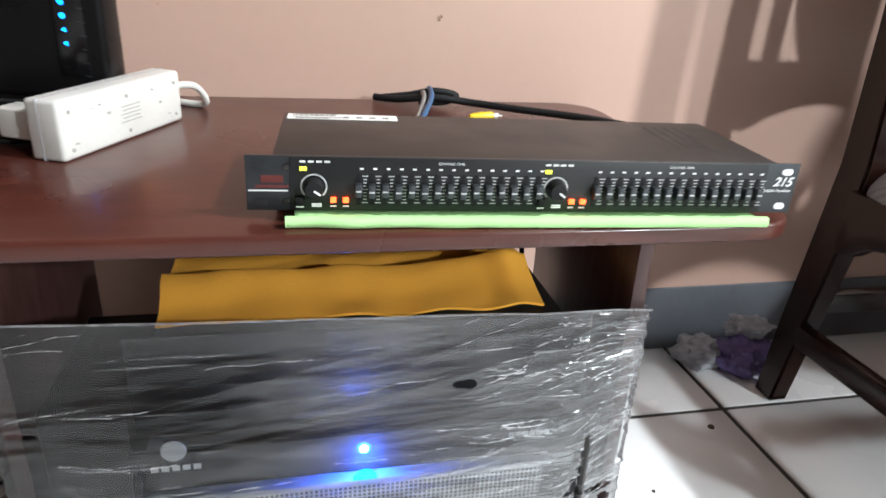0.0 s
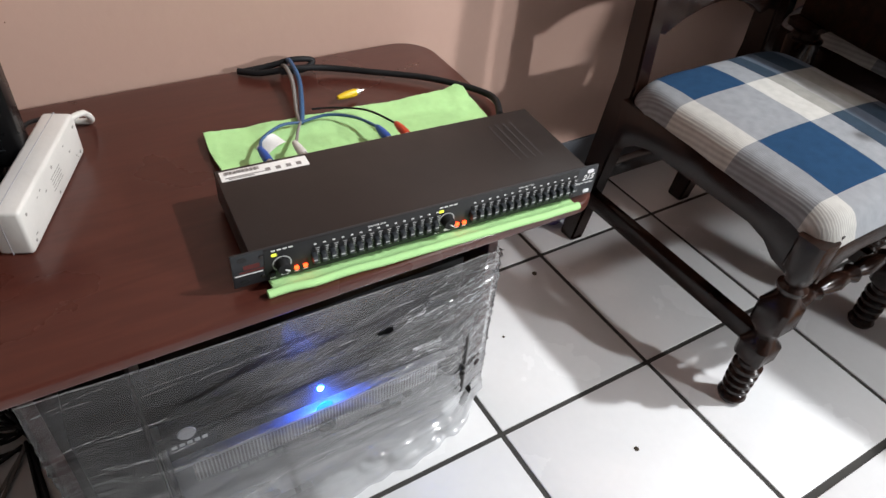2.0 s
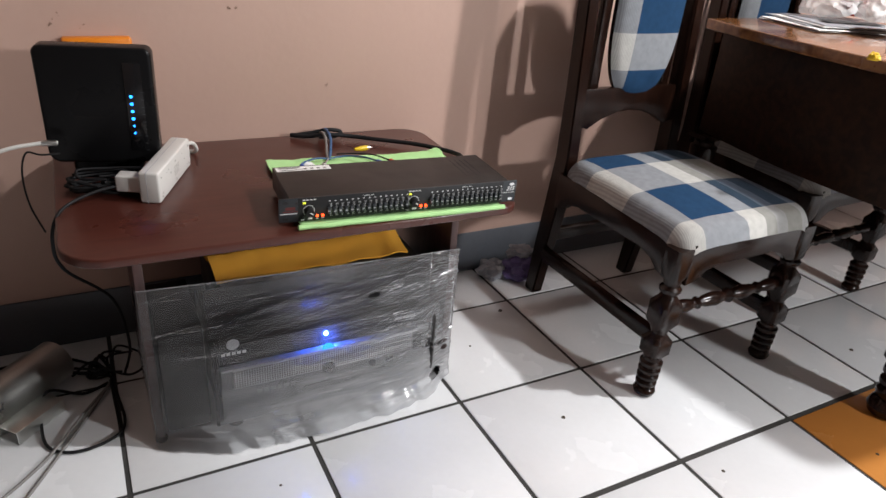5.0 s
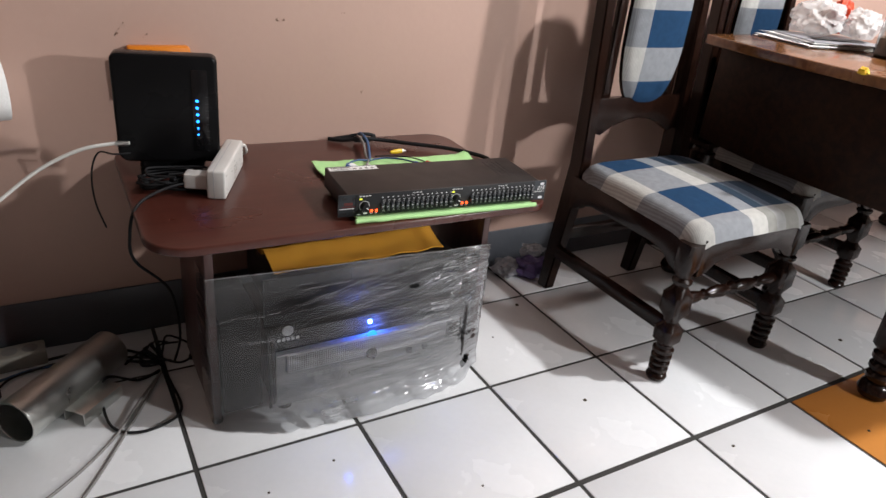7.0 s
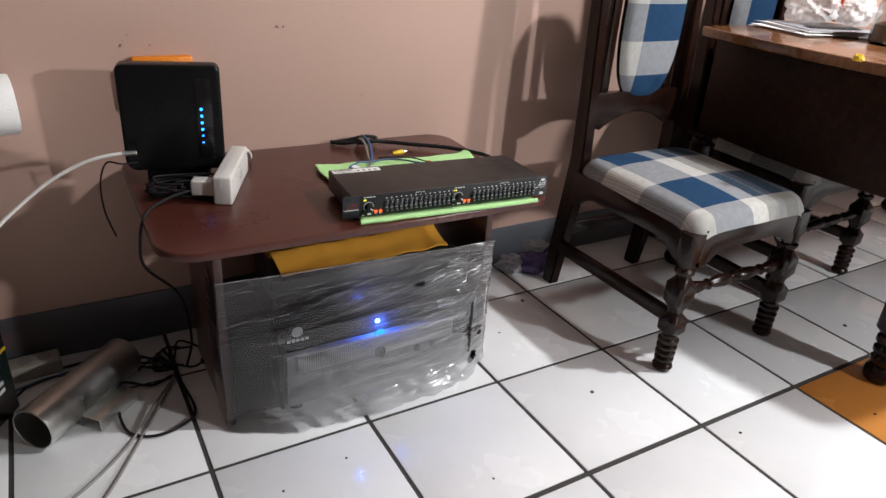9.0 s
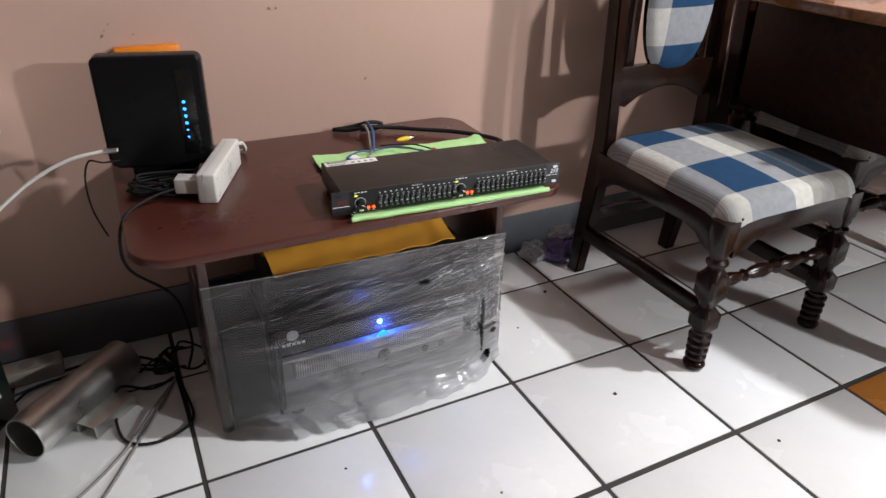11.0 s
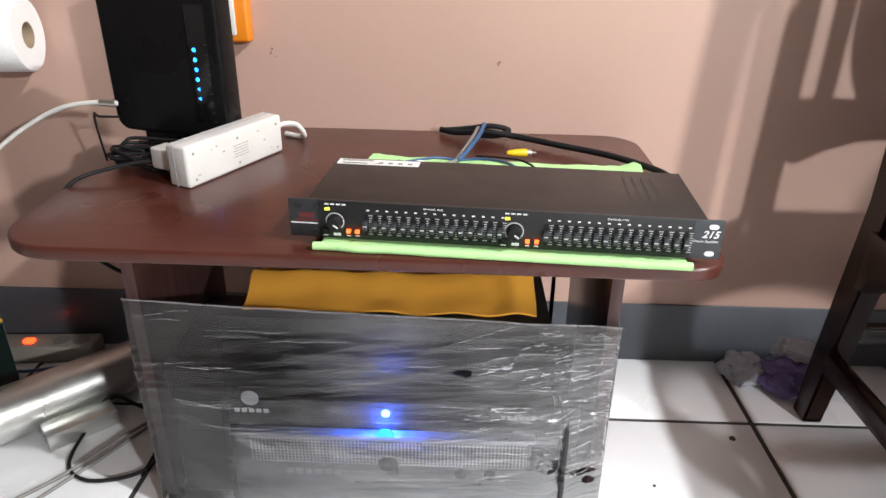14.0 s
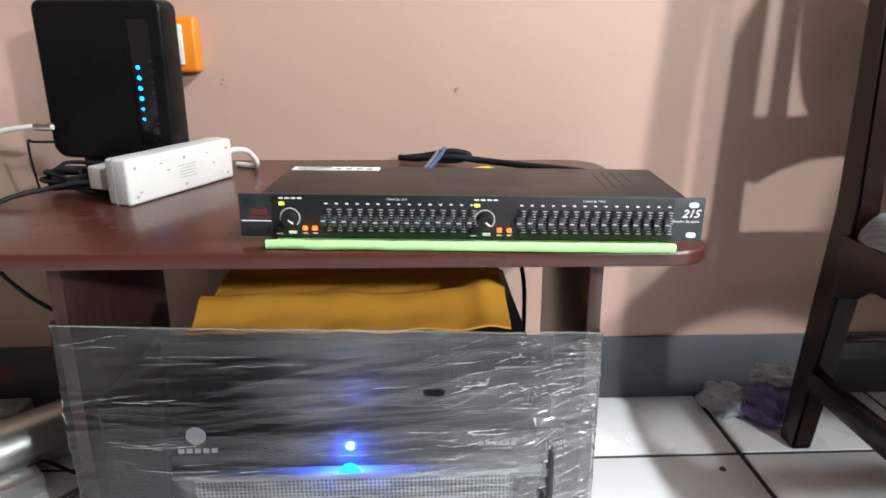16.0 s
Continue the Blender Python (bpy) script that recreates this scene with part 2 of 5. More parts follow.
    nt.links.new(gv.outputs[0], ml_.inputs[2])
    m1 = nt.nodes.new("ShaderNodeMixShader")
    nt.links.new(ml_.outputs[0], m1.inputs[0])
    nt.links.new(tr.outputs[0], m1.inputs[1])
    nt.links.new(dm.outputs[0], m1.inputs[2])
    gl = nt.nodes.new("ShaderNodeBsdfGlossy")
    gl.inputs["Roughness"].default_value = 0.11
    nt.links.new(bp.outputs[0], gl.inputs["Normal"])
    fr = nt.nodes.new("ShaderNodeFresnel")
    fr.inputs[0].default_value = 1.5
    nt.links.new(bp.outputs[0], fr.inputs["Normal"])
    fm = nt.nodes.new("ShaderNodeMath")
    fm.operation = "MULTIPLY_ADD"
    fm.inputs[1].default_value, fm.inputs[2].default_value = 1.35, 0.0
    nt.links.new(fr.outputs[0], fm.inputs[0])
    m2 = nt.nodes.new("ShaderNodeMixShader")
    nt.links.new(fm.outputs[0], m2.inputs[0])
    nt.links.new(m1.outputs[0], m2.inputs[1])
    nt.links.new(gl.outputs[0], m2.inputs[2])
    nt.links.new(m2.outputs[0], out.inputs[0])
    return m


def crease_mat(name):
    m = bpy.data.materials.new(name)
    m.use_nodes = True
    nt = m.node_tree
    b = nt.nodes["Principled BSDF"]
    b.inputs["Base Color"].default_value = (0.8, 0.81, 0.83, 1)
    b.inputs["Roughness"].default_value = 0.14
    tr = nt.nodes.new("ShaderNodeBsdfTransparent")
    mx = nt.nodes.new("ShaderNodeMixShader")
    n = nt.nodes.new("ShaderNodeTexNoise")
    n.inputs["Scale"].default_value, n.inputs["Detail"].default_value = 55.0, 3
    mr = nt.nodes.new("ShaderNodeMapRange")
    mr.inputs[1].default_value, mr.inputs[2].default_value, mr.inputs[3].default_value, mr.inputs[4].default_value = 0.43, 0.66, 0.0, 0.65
    nt.links.new(n.outputs[0], mr.inputs[0])
    nt.links.new(mr.outputs[0], mx.inputs[0])
    nt.links.new(tr.outputs[0], mx.inputs[1])
    nt.links.new(b.outputs[0], mx.inputs[2])
    nt.links.new(mx.outputs[0], nt.nodes["Material Output"].inputs[0])
    return m


# broken white along folds and rolled edge stands in for glossy streaks
M_CREASE = crease_mat("film_crease_glint")
M_WALL = mat("salmon_wall_paint", (0.51, 0.337, 0.272), 0.6, 0, 0.07, 2.2, 0.12, 60, rvar=0.08)
M_BASE = mat("dark_grey_skirting_paint", (0.085, 0.092, 0.105), 0.42, 0, 0.25, 6, 0.2, 60)
# unseen ceiling: grey kept dark so that shadows stay deep
M_CEIL = mat("darkened_ceiling_grey", (0.11, 0.11, 0.108), 0.8, 0, 0.04, 2, 0.1, 60)
# unseen walls: salmon darkened so less warm light bounces back into the shade
M_WALL2 = mat("darkened_salmon_unseen_wall", (0.15, 0.10, 0.08), 0.6, 0, 0.06, 2, 0.1, 60)
M_TILE = tile_mat("white_glazed_tile", (0.78, 0.79, 0.80), 0.05)
M_TILE_OR = tile_mat("orange_glazed_tile", (0.55, 0.22, 0.05), 0.05)
M_GROUT = mat("dark_grout", (0.045, 0.043, 0.04), 0.9, 0, 0.4, 30, 0.4, 200)
M_LAM = wood_mat("mahogany_laminate", (0.060, 0.016, 0.011), (0.076, 0.021, 0.014), 0.3, 10, (1.0, 8.0, 8.0), 0.12, 0.02, 0.42)
M_LAM_S = wood_mat("dark_laminate_side", (0.05, 0.022, 0.02), (0.085, 0.04, 0.036), 0.35, 10, (8.0, 8.0, 1.0), 0.1, 0.02)
M_DARKWOOD = wood_mat("dark_varnished_wood", (0.008, 0.0032, 0.0021), (0.017, 0.0066, 0.004), 0.22, 9, (6, 6, 1.2), 0.0, 0.03, 0.3)
M_OAK = wood_mat("amber_varnished_wood", (0.12, 0.045, 0.013), (0.20, 0.082, 0.026), 0.25, 7, (1.0, 7.0, 7.0), 0.6, 0.02)
# apron brown with the shade under the table put into its colour
M_APRON = wood_mat("shade_darkened_brown_wood", (0.010, 0.004, 0.0018), (0.024, 0.0095, 0.004), 0.45, 7, (1.0, 7.0, 7.0), 0.0, 0.02, 0.15)
M_PLAID = plaid_mat("blue_plaid_cloth")
M_FILM = film_mat("stretch_film")
M_BLACK = mat("black_painted_steel", (0.015, 0.012, 0.011), 0.42, 0.0, 0.3, 10, 0.02, 500)
M_PANEL = mat("black_panel", (0.008, 0.009, 0.010), 0.5, 0, 0.2, 10, 0.0, 300)
M_EAR = mat("slate_grey_panel", (0.035, 0.04, 0.045), 0.42, 0.2, 0.2, 20, 0.02, 500)
M_SCUFF = mat("grey_scuff", (0.30, 0.29, 0.27), 0.6, 0, 0.1, 40, 0, 200)
M_LOWER = mat("dull_silver_panel", (0.30, 0.305, 0.31), 0.4, 0.3, 0.15, 20, 0.05, 200)
M_SILVER = mat("silver_plastic", (0.74, 0.75, 0.77), 0.4, 0.0, 0.12, 20, 0.05, 200)
M_BEIGE = mat("dull_beige_plastic", (0.3, 0.28, 0.24), 0.5, 0, 0.15, 20, 0.05, 200)
M_STEEL = mat("brushed_steel", (0.66, 0.67, 0.64), 0.36, 1.0, 0.15, 14, 0.1, 300)
M_WHITE = mat("white_plastic", (0.64, 0.63, 0.60), 0.38, 0, 0.12, 15, 0.05, 200)
M_PAPER = mat("white_paper", (0.82, 0.82, 0.8), 0.9, 0, 0.05, 20, 0.3, 250)
M_CARD = mat("brown_card", (0.35, 0.26, 0.17), 0.9, 0, 0.1, 20, 0.2, 200)
M_ROUTER = mat("black_router_plastic", (0.006, 0.006, 0.0065), 0.3, 0, 0.2, 10, 0.03, 500, spec=0.15)
M_ROUTER_GL = mat("glossy_black_plastic", (0.008, 0.008, 0.009), 0.12, 0, 0.1, 10, 0.0, 500)
M_RUBBER = mat("black_cable_rubber", (0.010, 0.010, 0.011), 0.6, 0, 0.2, 20, 0.1, 300, spec=0.25)
M_CABLE_W = mat("white_cable", (0.7, 0.69, 0.65), 0.45, 0, 0.08, 20, 0.05, 300)
M_CABLE_G = mat("grey_cable", (0.22, 0.21, 0.2), 0.5, 0, 0.1, 20, 0.05, 300)
M_BLUE = mat("blue_plastic", (0.02, 0.09, 0.4), 0.4, 0, 0.1, 20, 0.05, 300)
M_BLUE_C = mat("blue_cable", (0.03, 0.09, 0.2), 0.45, 0, 0.1, 20, 0.05, 300)
M_RED = mat("red_plastic", (0.6, 0.06, 0.02), 0.4, 0, 0.1, 20, 0.05, 300)
M_YELLOW = mat("yellow_plastic", (0.75, 0.5, 0.01), 0.4, 0, 0.1, 20, 0.05, 300)
M_ORANGE = mat("orange_plastic", (0.75, 0.22, 0.01), 0.4, 0, 0.08, 20, 0.05, 300)
M_GREEN = mat("lime_microfibre", (0.45, 0.77, 0.33), 0.95, 0, 0.10, 30, 0.25, 700)
M_MUSTARD = mat("mustard_cloth", (0.97, 0.46, 0.05), 0.95, 0, 0.06, 16, 0.2, 420)
M_BOX = mat("dark_green_carton", (0.008, 0.022, 0.02), 0.25, 0, 0.2, 8, 0.03, 100)
M_BOXSIDE = mat("grey_carton_side", (0.3, 0.31, 0.32), 0.2, 0, 0.15, 8, 0.05, 60)
M_PRINT = mat("white_print", (0.75, 0.76, 0.76), 0.6, 0, 0.05, 40, 0, 200)
M_TICK = mat("grey_white_print", (0.45, 0.46, 0.46), 0.6, 0, 0.05, 40, 0, 200)
M_PRINT_R = mat("red_print", (0.10, 0.014, 0.012), 0.6, 0, 0.05, 40, 0, 200)
M_PRINT_K = mat("black_print", (0.04, 0.04, 0.04), 0.7, 0, 0.05, 40, 0, 200)
M_PRINT_Y = mat("yellow_print", (0.7, 0.45, 0.03), 0.5, 0, 0.05, 40, 0, 200)
M_BAG = mat("white_plastic_bag", (0.75, 0.75, 0.74), 0.3, 0, 0.08, 15, 0.3, 60)
M_BAG.node_tree.nodes["Principled BSDF"].inputs["Alpha"].default_value = 0.55
M_BAG_P = mat("purple_plastic_bag", (0.10, 0.068, 0.20), 0.35, 0, 0.15, 12, 0.3, 60)
M_BAG_G = mat("grey_plastic_bag", (0.33, 0.34, 0.37), 0.35, 0, 0.12, 12, 0.3, 60)
M_CHIP = mat("bare_plaster", (0.3, 0.185, 0.14), 0.9, 0, 0.3, 60, 0.5, 200)
M_DIRT = mat("dirt_crumb", (0.06, 0.045, 0.03), 0.9, 0, 0.3, 60, 0.5, 200)
M_RELIEF = mat("dark_relief_print", (0.03, 0.03, 0.032), 0.5, 0, 0.1, 40, 0, 200)
G_BLUE = glow("blue_led", (0.01, 0.22, 1.0), 4.0)
G_BLUE_HOT = glow("bright_blue_led", (0.02, 0.12, 1.0), 540.00)
G_ORANGE = glow("orange_lit_button", (1.0, 0.07, 0.014), 3.2)
G_YELLOW = glow("yellow_led", (0.7, 0.75, 0.06), 0.9)
G_CYAN = glow("cyan_lit_lens", (0.0, 0.45, 0.9), 0.84)
G_RED = glow("red_neon_switch", (1.0, 0.05, 0.01), 2.40)


# ---- building helpers ----
def thing(name, label, category, m=None, group="", kind=""):
    e = new(name)
    e.empty_display_size = 0.05
    if m is not None:
        e.matrix_basis = m
    return tagged(e, label, category, group, kind)


def part(name, bm, material, parent=None, label="", smooth=35):
    me = bpy.data.meshes.new(name)
    bmesh.ops.recalc_face_normals(bm, faces=bm.faces)
    bm.to_mesh(me)
    bm.free()
    me.materials.append(material)
    if smooth:
        me.shade_smooth()
        me.set_sharp_from_angle(angle=radians(smooth))
    o = new(name, me)
    if parent is not None:
        o.parent = parent
    return tagged(o, label)


def share(o, name, parent, m):
    """Another part on the same mesh."""
    c = new(name, o.data)
    c.parent = parent
    c.matrix_basis = m
    return c


def add(bm, tmp, m=None):
    if m is not None:
        bmesh.ops.transform(tmp, matrix=m, verts=tmp.verts)
    me = bpy.data.meshes.new("tmp")
    tmp.to_mesh(me)
    tmp.free()
    bm.from_mesh(me)
    bpy.data.meshes.remove(me)
    return bm


def box(size, at=(0, 0, 0), bev=0.0, seg=2, m=None, bm=None):
    """A block of that size round its centre, with rounded edges."""
    t = bmesh.new()
    bmesh.ops.create_cube(t, size=1)
    bmesh.ops.transform(t, matrix=Matrix.Diagonal((*size, 1)), verts=t.verts)
    if bev:
        bmesh.ops.bevel(t, geom=t.edges[:], offset=bev, segments=seg, profile=0.5, affect="EDGES")
    mm = Matrix.Translation(at)
    if m is not None:
        mm = m @ mm
    return add(bm if bm is not None else bmesh.new(), t, mm)


def lathe(profile, seg=24, m=None, bm=None, square=()):
    """A turned shape round z from (radius, height) pairs; where the index is in square, the ring is a chamfered square."""
    t = bmesh.new()
    rings = []
    for k, (r, z) in enumerate(profile):
        ring = []
        for i in range(seg):
            a = 2 * math.pi * (i + 0.5) / seg
            rr = r
            if k in square:
                c = max(abs(math.cos(a)), abs(math.sin(a)))
                rr = min(r / c, r * 1.26)
            ring.append(t.verts.new((rr * math.cos(a), rr * math.sin(a), z)))
        rings.append(ring)
    for a, b in zip(rings, rings[1:]):
        for i in range(seg):
            t.faces.new((a[i], a[(i + 1) % seg], b[(i + 1) % seg], b[i]))
    t.faces.new(rings[0][::-1])
    t.faces.new(rings[-1])
    return add(bm if bm is not None else bmesh.new(), t, m)


def smooth_path(pts, n=8):
    pts = [Vector(p) for p in pts]
    out = []
    for i in range(len(pts) - 1):
        p0, p1, p2, p3 = pts[max(i - 1, 0)], pts[i], pts[i + 1], pts[min(i + 2, len(pts) - 1)]
        for k in range(n):
            t = k / n
            out.append(0.5 * (2 * p1 + (p2 - p0) * t + (2 * p0 - 5 * p1 + 4 * p2 - p3) * t * t + (3 * p1 - p0 - 3 * p2 + p3) * t ** 3))
    out.append(pts[-1])
    return out


def tube(pts, r, seg=8, n=8, bm=None, m=None, flat=1.0):
    """A round cable along a smooth line."""
    t = bmesh.new()
    path = smooth_path(pts, n) if n else [Vector(p) for p in pts]
    up = Vector((0, 0, 1))
    rings = []
    for i, p in enumerate(path):
        d = (path[min(i + 1, len(path) - 1)] - path[max(i - 1, 0)]).normalized()
        side = d.cross(up)
        if side.length < 1e-3:
            side = d.cross(Vector((1, 0, 0)))
        side.normalize()
        nor = side.cross(d).normalized()
        rings.append([t.verts.new(p + side * (r * math.cos(a)) + nor * (r * flat * math.sin(a))) for a in (2 * math.pi * k / seg for k in range(seg))])
    for a, b in zip(rings, rings[1:]):
        for i in range(seg):
            t.faces.new((a[i], a[(i + 1) % seg], b[(i + 1) % seg], b[i]))
    t.faces.new(rings[0][::-1])
    t.faces.new(rings[-1])
    return add(bm if bm is not None else bmesh.new(), t, m)


def rounded(x0, y0, x1, y1, r, n=8):
    """The outline of a rectangle; r: one radius a corner, from (x0, y0) round."""
    out = []
    for (cx, cy, rr, a0) in ((x0 + r[0], y0 + r[0], r[0], 180), (x1 - r[1], y0 + r[1], r[1], 270), (x1 - r[2], y1 - r[2], r[2], 0), (x0 + r[3], y1 - r[3], r[3], 90)):
        for k in range(n + 1):
            a = radians(a0 + 90 * k / n)
            out.append((cx + rr * math.cos(a), cy + rr * math.sin(a)))
    return out


def slab(outline, z0, z1, bev=0.0, seg=2, m=None, bm=None):
    t = bmesh.new()
    f = t.faces.new([t.verts.new((x, y, z0)) for x, y in outline])
    ex = bmesh.ops.extrude_face_region(t, geom=[f])
    bmesh.ops.translate(t, vec=(0, 0, z1 - z0), verts=[v for v in ex["geom"] if isinstance(v, bmesh.types.BMVert)])
    if bev:
        ring = [e for e in t.edges if abs(e.verts[0].co.z - e.verts[1].co.z) < 1e-6]
        bmesh.ops.bevel(t, geom=ring, offset=bev, segments=seg, profile=0.5, affect="EDGES")
    return add(bm if bm is not None else bmesh.new(), t, m)


def sheet(nx, ny, fn, thick=0.0, bm=None):
    """A grid of points fn(u, v), given thickness along its normals."""
    t = bmesh.new()
    g = [[t.verts.new(fn(i / nx, j / ny)) for i in range(nx + 1)] for j in range(ny + 1)]
    for j in range(ny):
        for i in range(nx):
            t.faces.new((g[j][i], g[j][i + 1], g[j + 1][i + 1], g[j + 1][i]))
    if thick:
        t.normal_update()
        bmesh.ops.solidify(t, geom=t.faces[:], thickness=thick)
    return add(bm if bm is not None else bmesh.new(), t)


def words(text, size, m, material, parent, name="lettering", slant=0.0):
    """Raised letters in the built-in font."""
    c = bpy.data.curves.new(name, "FONT")
    c.body, c.size, c.extrude, c.shear = text, size, 0.0002, slant
    c.offset = 0.00022 if slant else 0.0
    o = bpy.data.objects.new(name, c)
    scene.collection.objects.link(o)
    me = bpy.data.meshes.new_from_object(o.evaluated_get(bpy.context.evaluated_depsgraph_get()))
    bpy.data.objects.remove(o)
    me.name = name
    me.materials.clear()
    me.materials.append(material)
    w = new(name, me)
    w.parent = parent
    w.matrix_basis = m
    return w


def nz(x, y, z=0.0):
    return noise.noise(Vector((x, y, z)))


# ---- the room ----
WALL_Y = 0.196
X0, X1, Y0, H = -2.6, 3.4, -7.0, 2.7


def structure(name, bm, material, label, smooth=35):
    return tagged(part(name, bm, material, None, label, smooth), category=name.split("_")[0], kind="structure")


wall_n = structure("wall_north", box((X1 - X0 + 0.3, 0.15, H), ((X0 + X1) / 2, WALL_Y + 0.075, H / 2)), M_WALL, "salmon pink painted plaster wall with small chips")
# three unseen walls added to close the room and hold bounce light down
structure("wall_south", box((X1 - X0 + 0.3, 0.15, H), ((X0 + X1) / 2, Y0 - 0.075, H / 2)), M_WALL2, "unseen plain wall, salmon darkened to cut bounce light")
structure("wall_west", box((0.15, WALL_Y - Y0, H), (X0 - 0.075, (WALL_Y + Y0) / 2, H / 2)), M_WALL2, "unseen plain wall, salmon darkened to cut bounce light")
structure("wall_east", box((0.15, WALL_Y - Y0, H), (X1 + 0.075, (WALL_Y + Y0) / 2, H / 2)), M_WALL2, "unseen plain wall, salmon darkened to cut bounce light")
structure("ceiling", box((X1 - X0 + 0.3, WALL_Y - Y0 + 0.3, 0.12), ((X0 + X1) / 2, (WALL_Y + Y0) / 2, H + 0.06)), M_CEIL, "unseen plain ceiling, grey darkened to cut bounce light")
structure("baseboard", box((X1 - X0 - 0.01, 0.006, 0.127), ((X0 + X1) / 2, WALL_Y - 0.003, 0.0635), 0.0015), M_BASE, "dark grey painted skirting band along the wall")

rnd = random.Random(4)
chips = bmesh.new()
for x, z, s in ((-1.007, 0.717, 0.011), (-0.960, 0.713, 0.006), (-0.670, 0.750, 0.010), (-0.463, 0.576, 0.008), (-0.845, 0.589, 0.009), (-0.36, 0.90, 0.008),
                (-0.75, 0.86, 0.005), (-0.52, 0.77, 0.004), (-0.68, 0.93, 0.006), (-0.2, 0.83, 0.004), (-1.2, 0.9, 0.005), (-1.0, 0.735, 0.004)):
    for k in range(3):
        lathe([(s * rnd.uniform(0.1, 0.32), 0), (s * 0.1, 0.0012)], 7, pose(x + rnd.uniform(-s, s), WALL_Y - 0.0006, z + rnd.uniform(-s, s), 90, 0, rnd.uniform(0, 90)), chips)
o = part("chip", chips, M_CHIP, wall_n, "small chips of bare plaster")
tagged(o, kind="stuff")

# ---- lamps of the room (above the view) ----
def ceiling_bulb(loc):
    t = thing("ceiling_lamp", "bare white bulb hanging on a cord from the ceiling", "lamp", pose(loc[0], loc[1], H), group="ceiling lamps")
    d = H - loc[2]
    part("rose", lathe([(0.05, -0.02), (0.05, 0.0)], 24), M_WHITE, t)
    part("cord", lathe([(0.004, -d + 0.1), (0.004, -0.02)], 10), M_CABLE_W, t)
    part("holder", lathe([(0.02, -d + 0.06), (0.02, -d + 0.1)], 16), M_WHITE, t)


ceiling_bulb((LAMP_DINING[0], LAMP_DINING[1], LAMP_DINING[2] + 0.06))
ceiling_bulb((LAMP_ROOM[0], LAMP_ROOM[1], LAMP_ROOM[2] + 0.14))


# ---- side table ----
TOP = 0.455
# the table leans a little: its top rises to the wall and to the west
TM = Matrix.Translation((-0.46, -0.29, TOP)) @ pose(0, 0, 0, 1.15, 0.46, 0) @ Matrix.Translation((0.46, 0.29, -TOP))


def lean(x, y):
    return -0.008 * (x + 0.46) + 0.02 * (y + 0.29)


TX0, TX1, TY0, TY1 = -1.05, -0.227, -0.318, 0.186
table = thing("side_table", "low mahogany laminate side table standing by the wall", "table", pose(0, 0, 0))
top_o = part("tabletop", slab(rounded(TX0, TY0, TX1, TY1, (0.075, 0.04, 0.06, 0.04)), TOP - 0.017, TOP, 0.004, 3), M_LAM, table, "reddish brown laminate top with rounded corners")
top_o.matrix_basis = TM
for x in (-0.940, -0.324):
    bm = box((0.016, 0.29, TOP - 0.0175 - 0.012), (x, -0.080, (TOP - 0.0175 + 0.012) / 2), 0.001)
    for v in bm.verts:
        if v.co.z > 0.3:
            v.co.z += lean(v.co.x, v.co.y)
    p = part("side_panel", bm, M_LAM_S, table, "dark laminate side panel")
    for y in (-0.215, 0.03):
        part("foot", lathe([(0.011, 0), (0.012, 0.006), (0.009, 0.0125)], 14, pose(x, y, 0)), M_RUBBER, p)
part("rail", box((0.598, 0.016, 0.05), (-0.632, 0.05, TOP - 0.06), 0.001), M_LAM_S, table)


# ---- rack equalizer ----
EQ_W, EQ_H, EQ_D = 0.468, 0.0448, 0.150
eq = thing("rack_equalizer", "black one-unit rack graphic equalizer on a green cloth", "equalizer", TM @ pose(-0.4775, -0.2965, TOP + 0.0080, 0, 0, -3.4))


def ex(u):
    return (u - 0.5) * EQ_W


part("chassis", box((0.432, EQ_D, 0.041), (0.002, EQ_D / 2 + 0.003, 0.0225), 0.0012), M_BLACK, eq, "black steel chassis with a slightly dusty lid")
front = part("front_panel", box((EQ_W, 0.003, EQ_H), (0, 0.0015, EQ_H / 2), 0.0006), M_EAR, eq, "slate grey front plate with black fascia")
part("fascia", box((EQ_W * 0.862, 0.0014, EQ_H - 0.001), (ex(0.503), -0.0005, EQ_H / 2), 0.0003), M_PANEL, front, "black printed fascia")
for u in (0.024, 0.976):
    for z in (0.0065, 0.0375):
        part("rack_hole", slab(rounded(-0.005, -0.0028, 0.005, 0.0028, (0.0027,) * 4, 4), 0, 0.0006, 0, 1, pose(ex(u), -0.0001, z, 90)), M_PANEL if u < 0.5 else M_SILVER, front)
for u in (0.066, 0.925):
    for z in (0.008, 0.036):
        part("screw", lathe([(0.0026, 0), (0.0024, 0.0012), (0.0012, 0.0014)], 10, pose(ex(u), 0, z, 90)), M_BLACK, front)


def print_bar(x, z, w, h, material=M_PRINT, parent=None, y=-0.0014, name="print"):
    return part(name, box((w, 0.0004, h), (x, y, z)), material, parent or front, "", 0)


print_bar(ex(0.043), 0.026, 0.017, 0.006, M_PRINT_R, y=-0.0002)
print_bar(ex(0.043), 0.020, 0.026, 0.0022, M_PRINT_R, y=-0.0002)
print_bar(ex(0.036), 0.0165, 0.030, 0.0012, y=-0.0002)
words("215", 0.0115, pose(ex(0.953), -0.0002, 0.0248, 90), M_PRINT, front, "lettering", 0.3)
words("Graphic Equalizer", 0.0038, pose(ex(0.934), -0.0002, 0.0195, 90), M_PRINT, front)
words("CHANNEL ONE", 0.0030, pose(ex(0.32), -0.0014, 0.0395, 90), M_PRINT, front)
words("CHANNEL TWO", 0.0030, pose(ex(0.74), -0.0014, 0.0395, 90), M_PRINT, front)

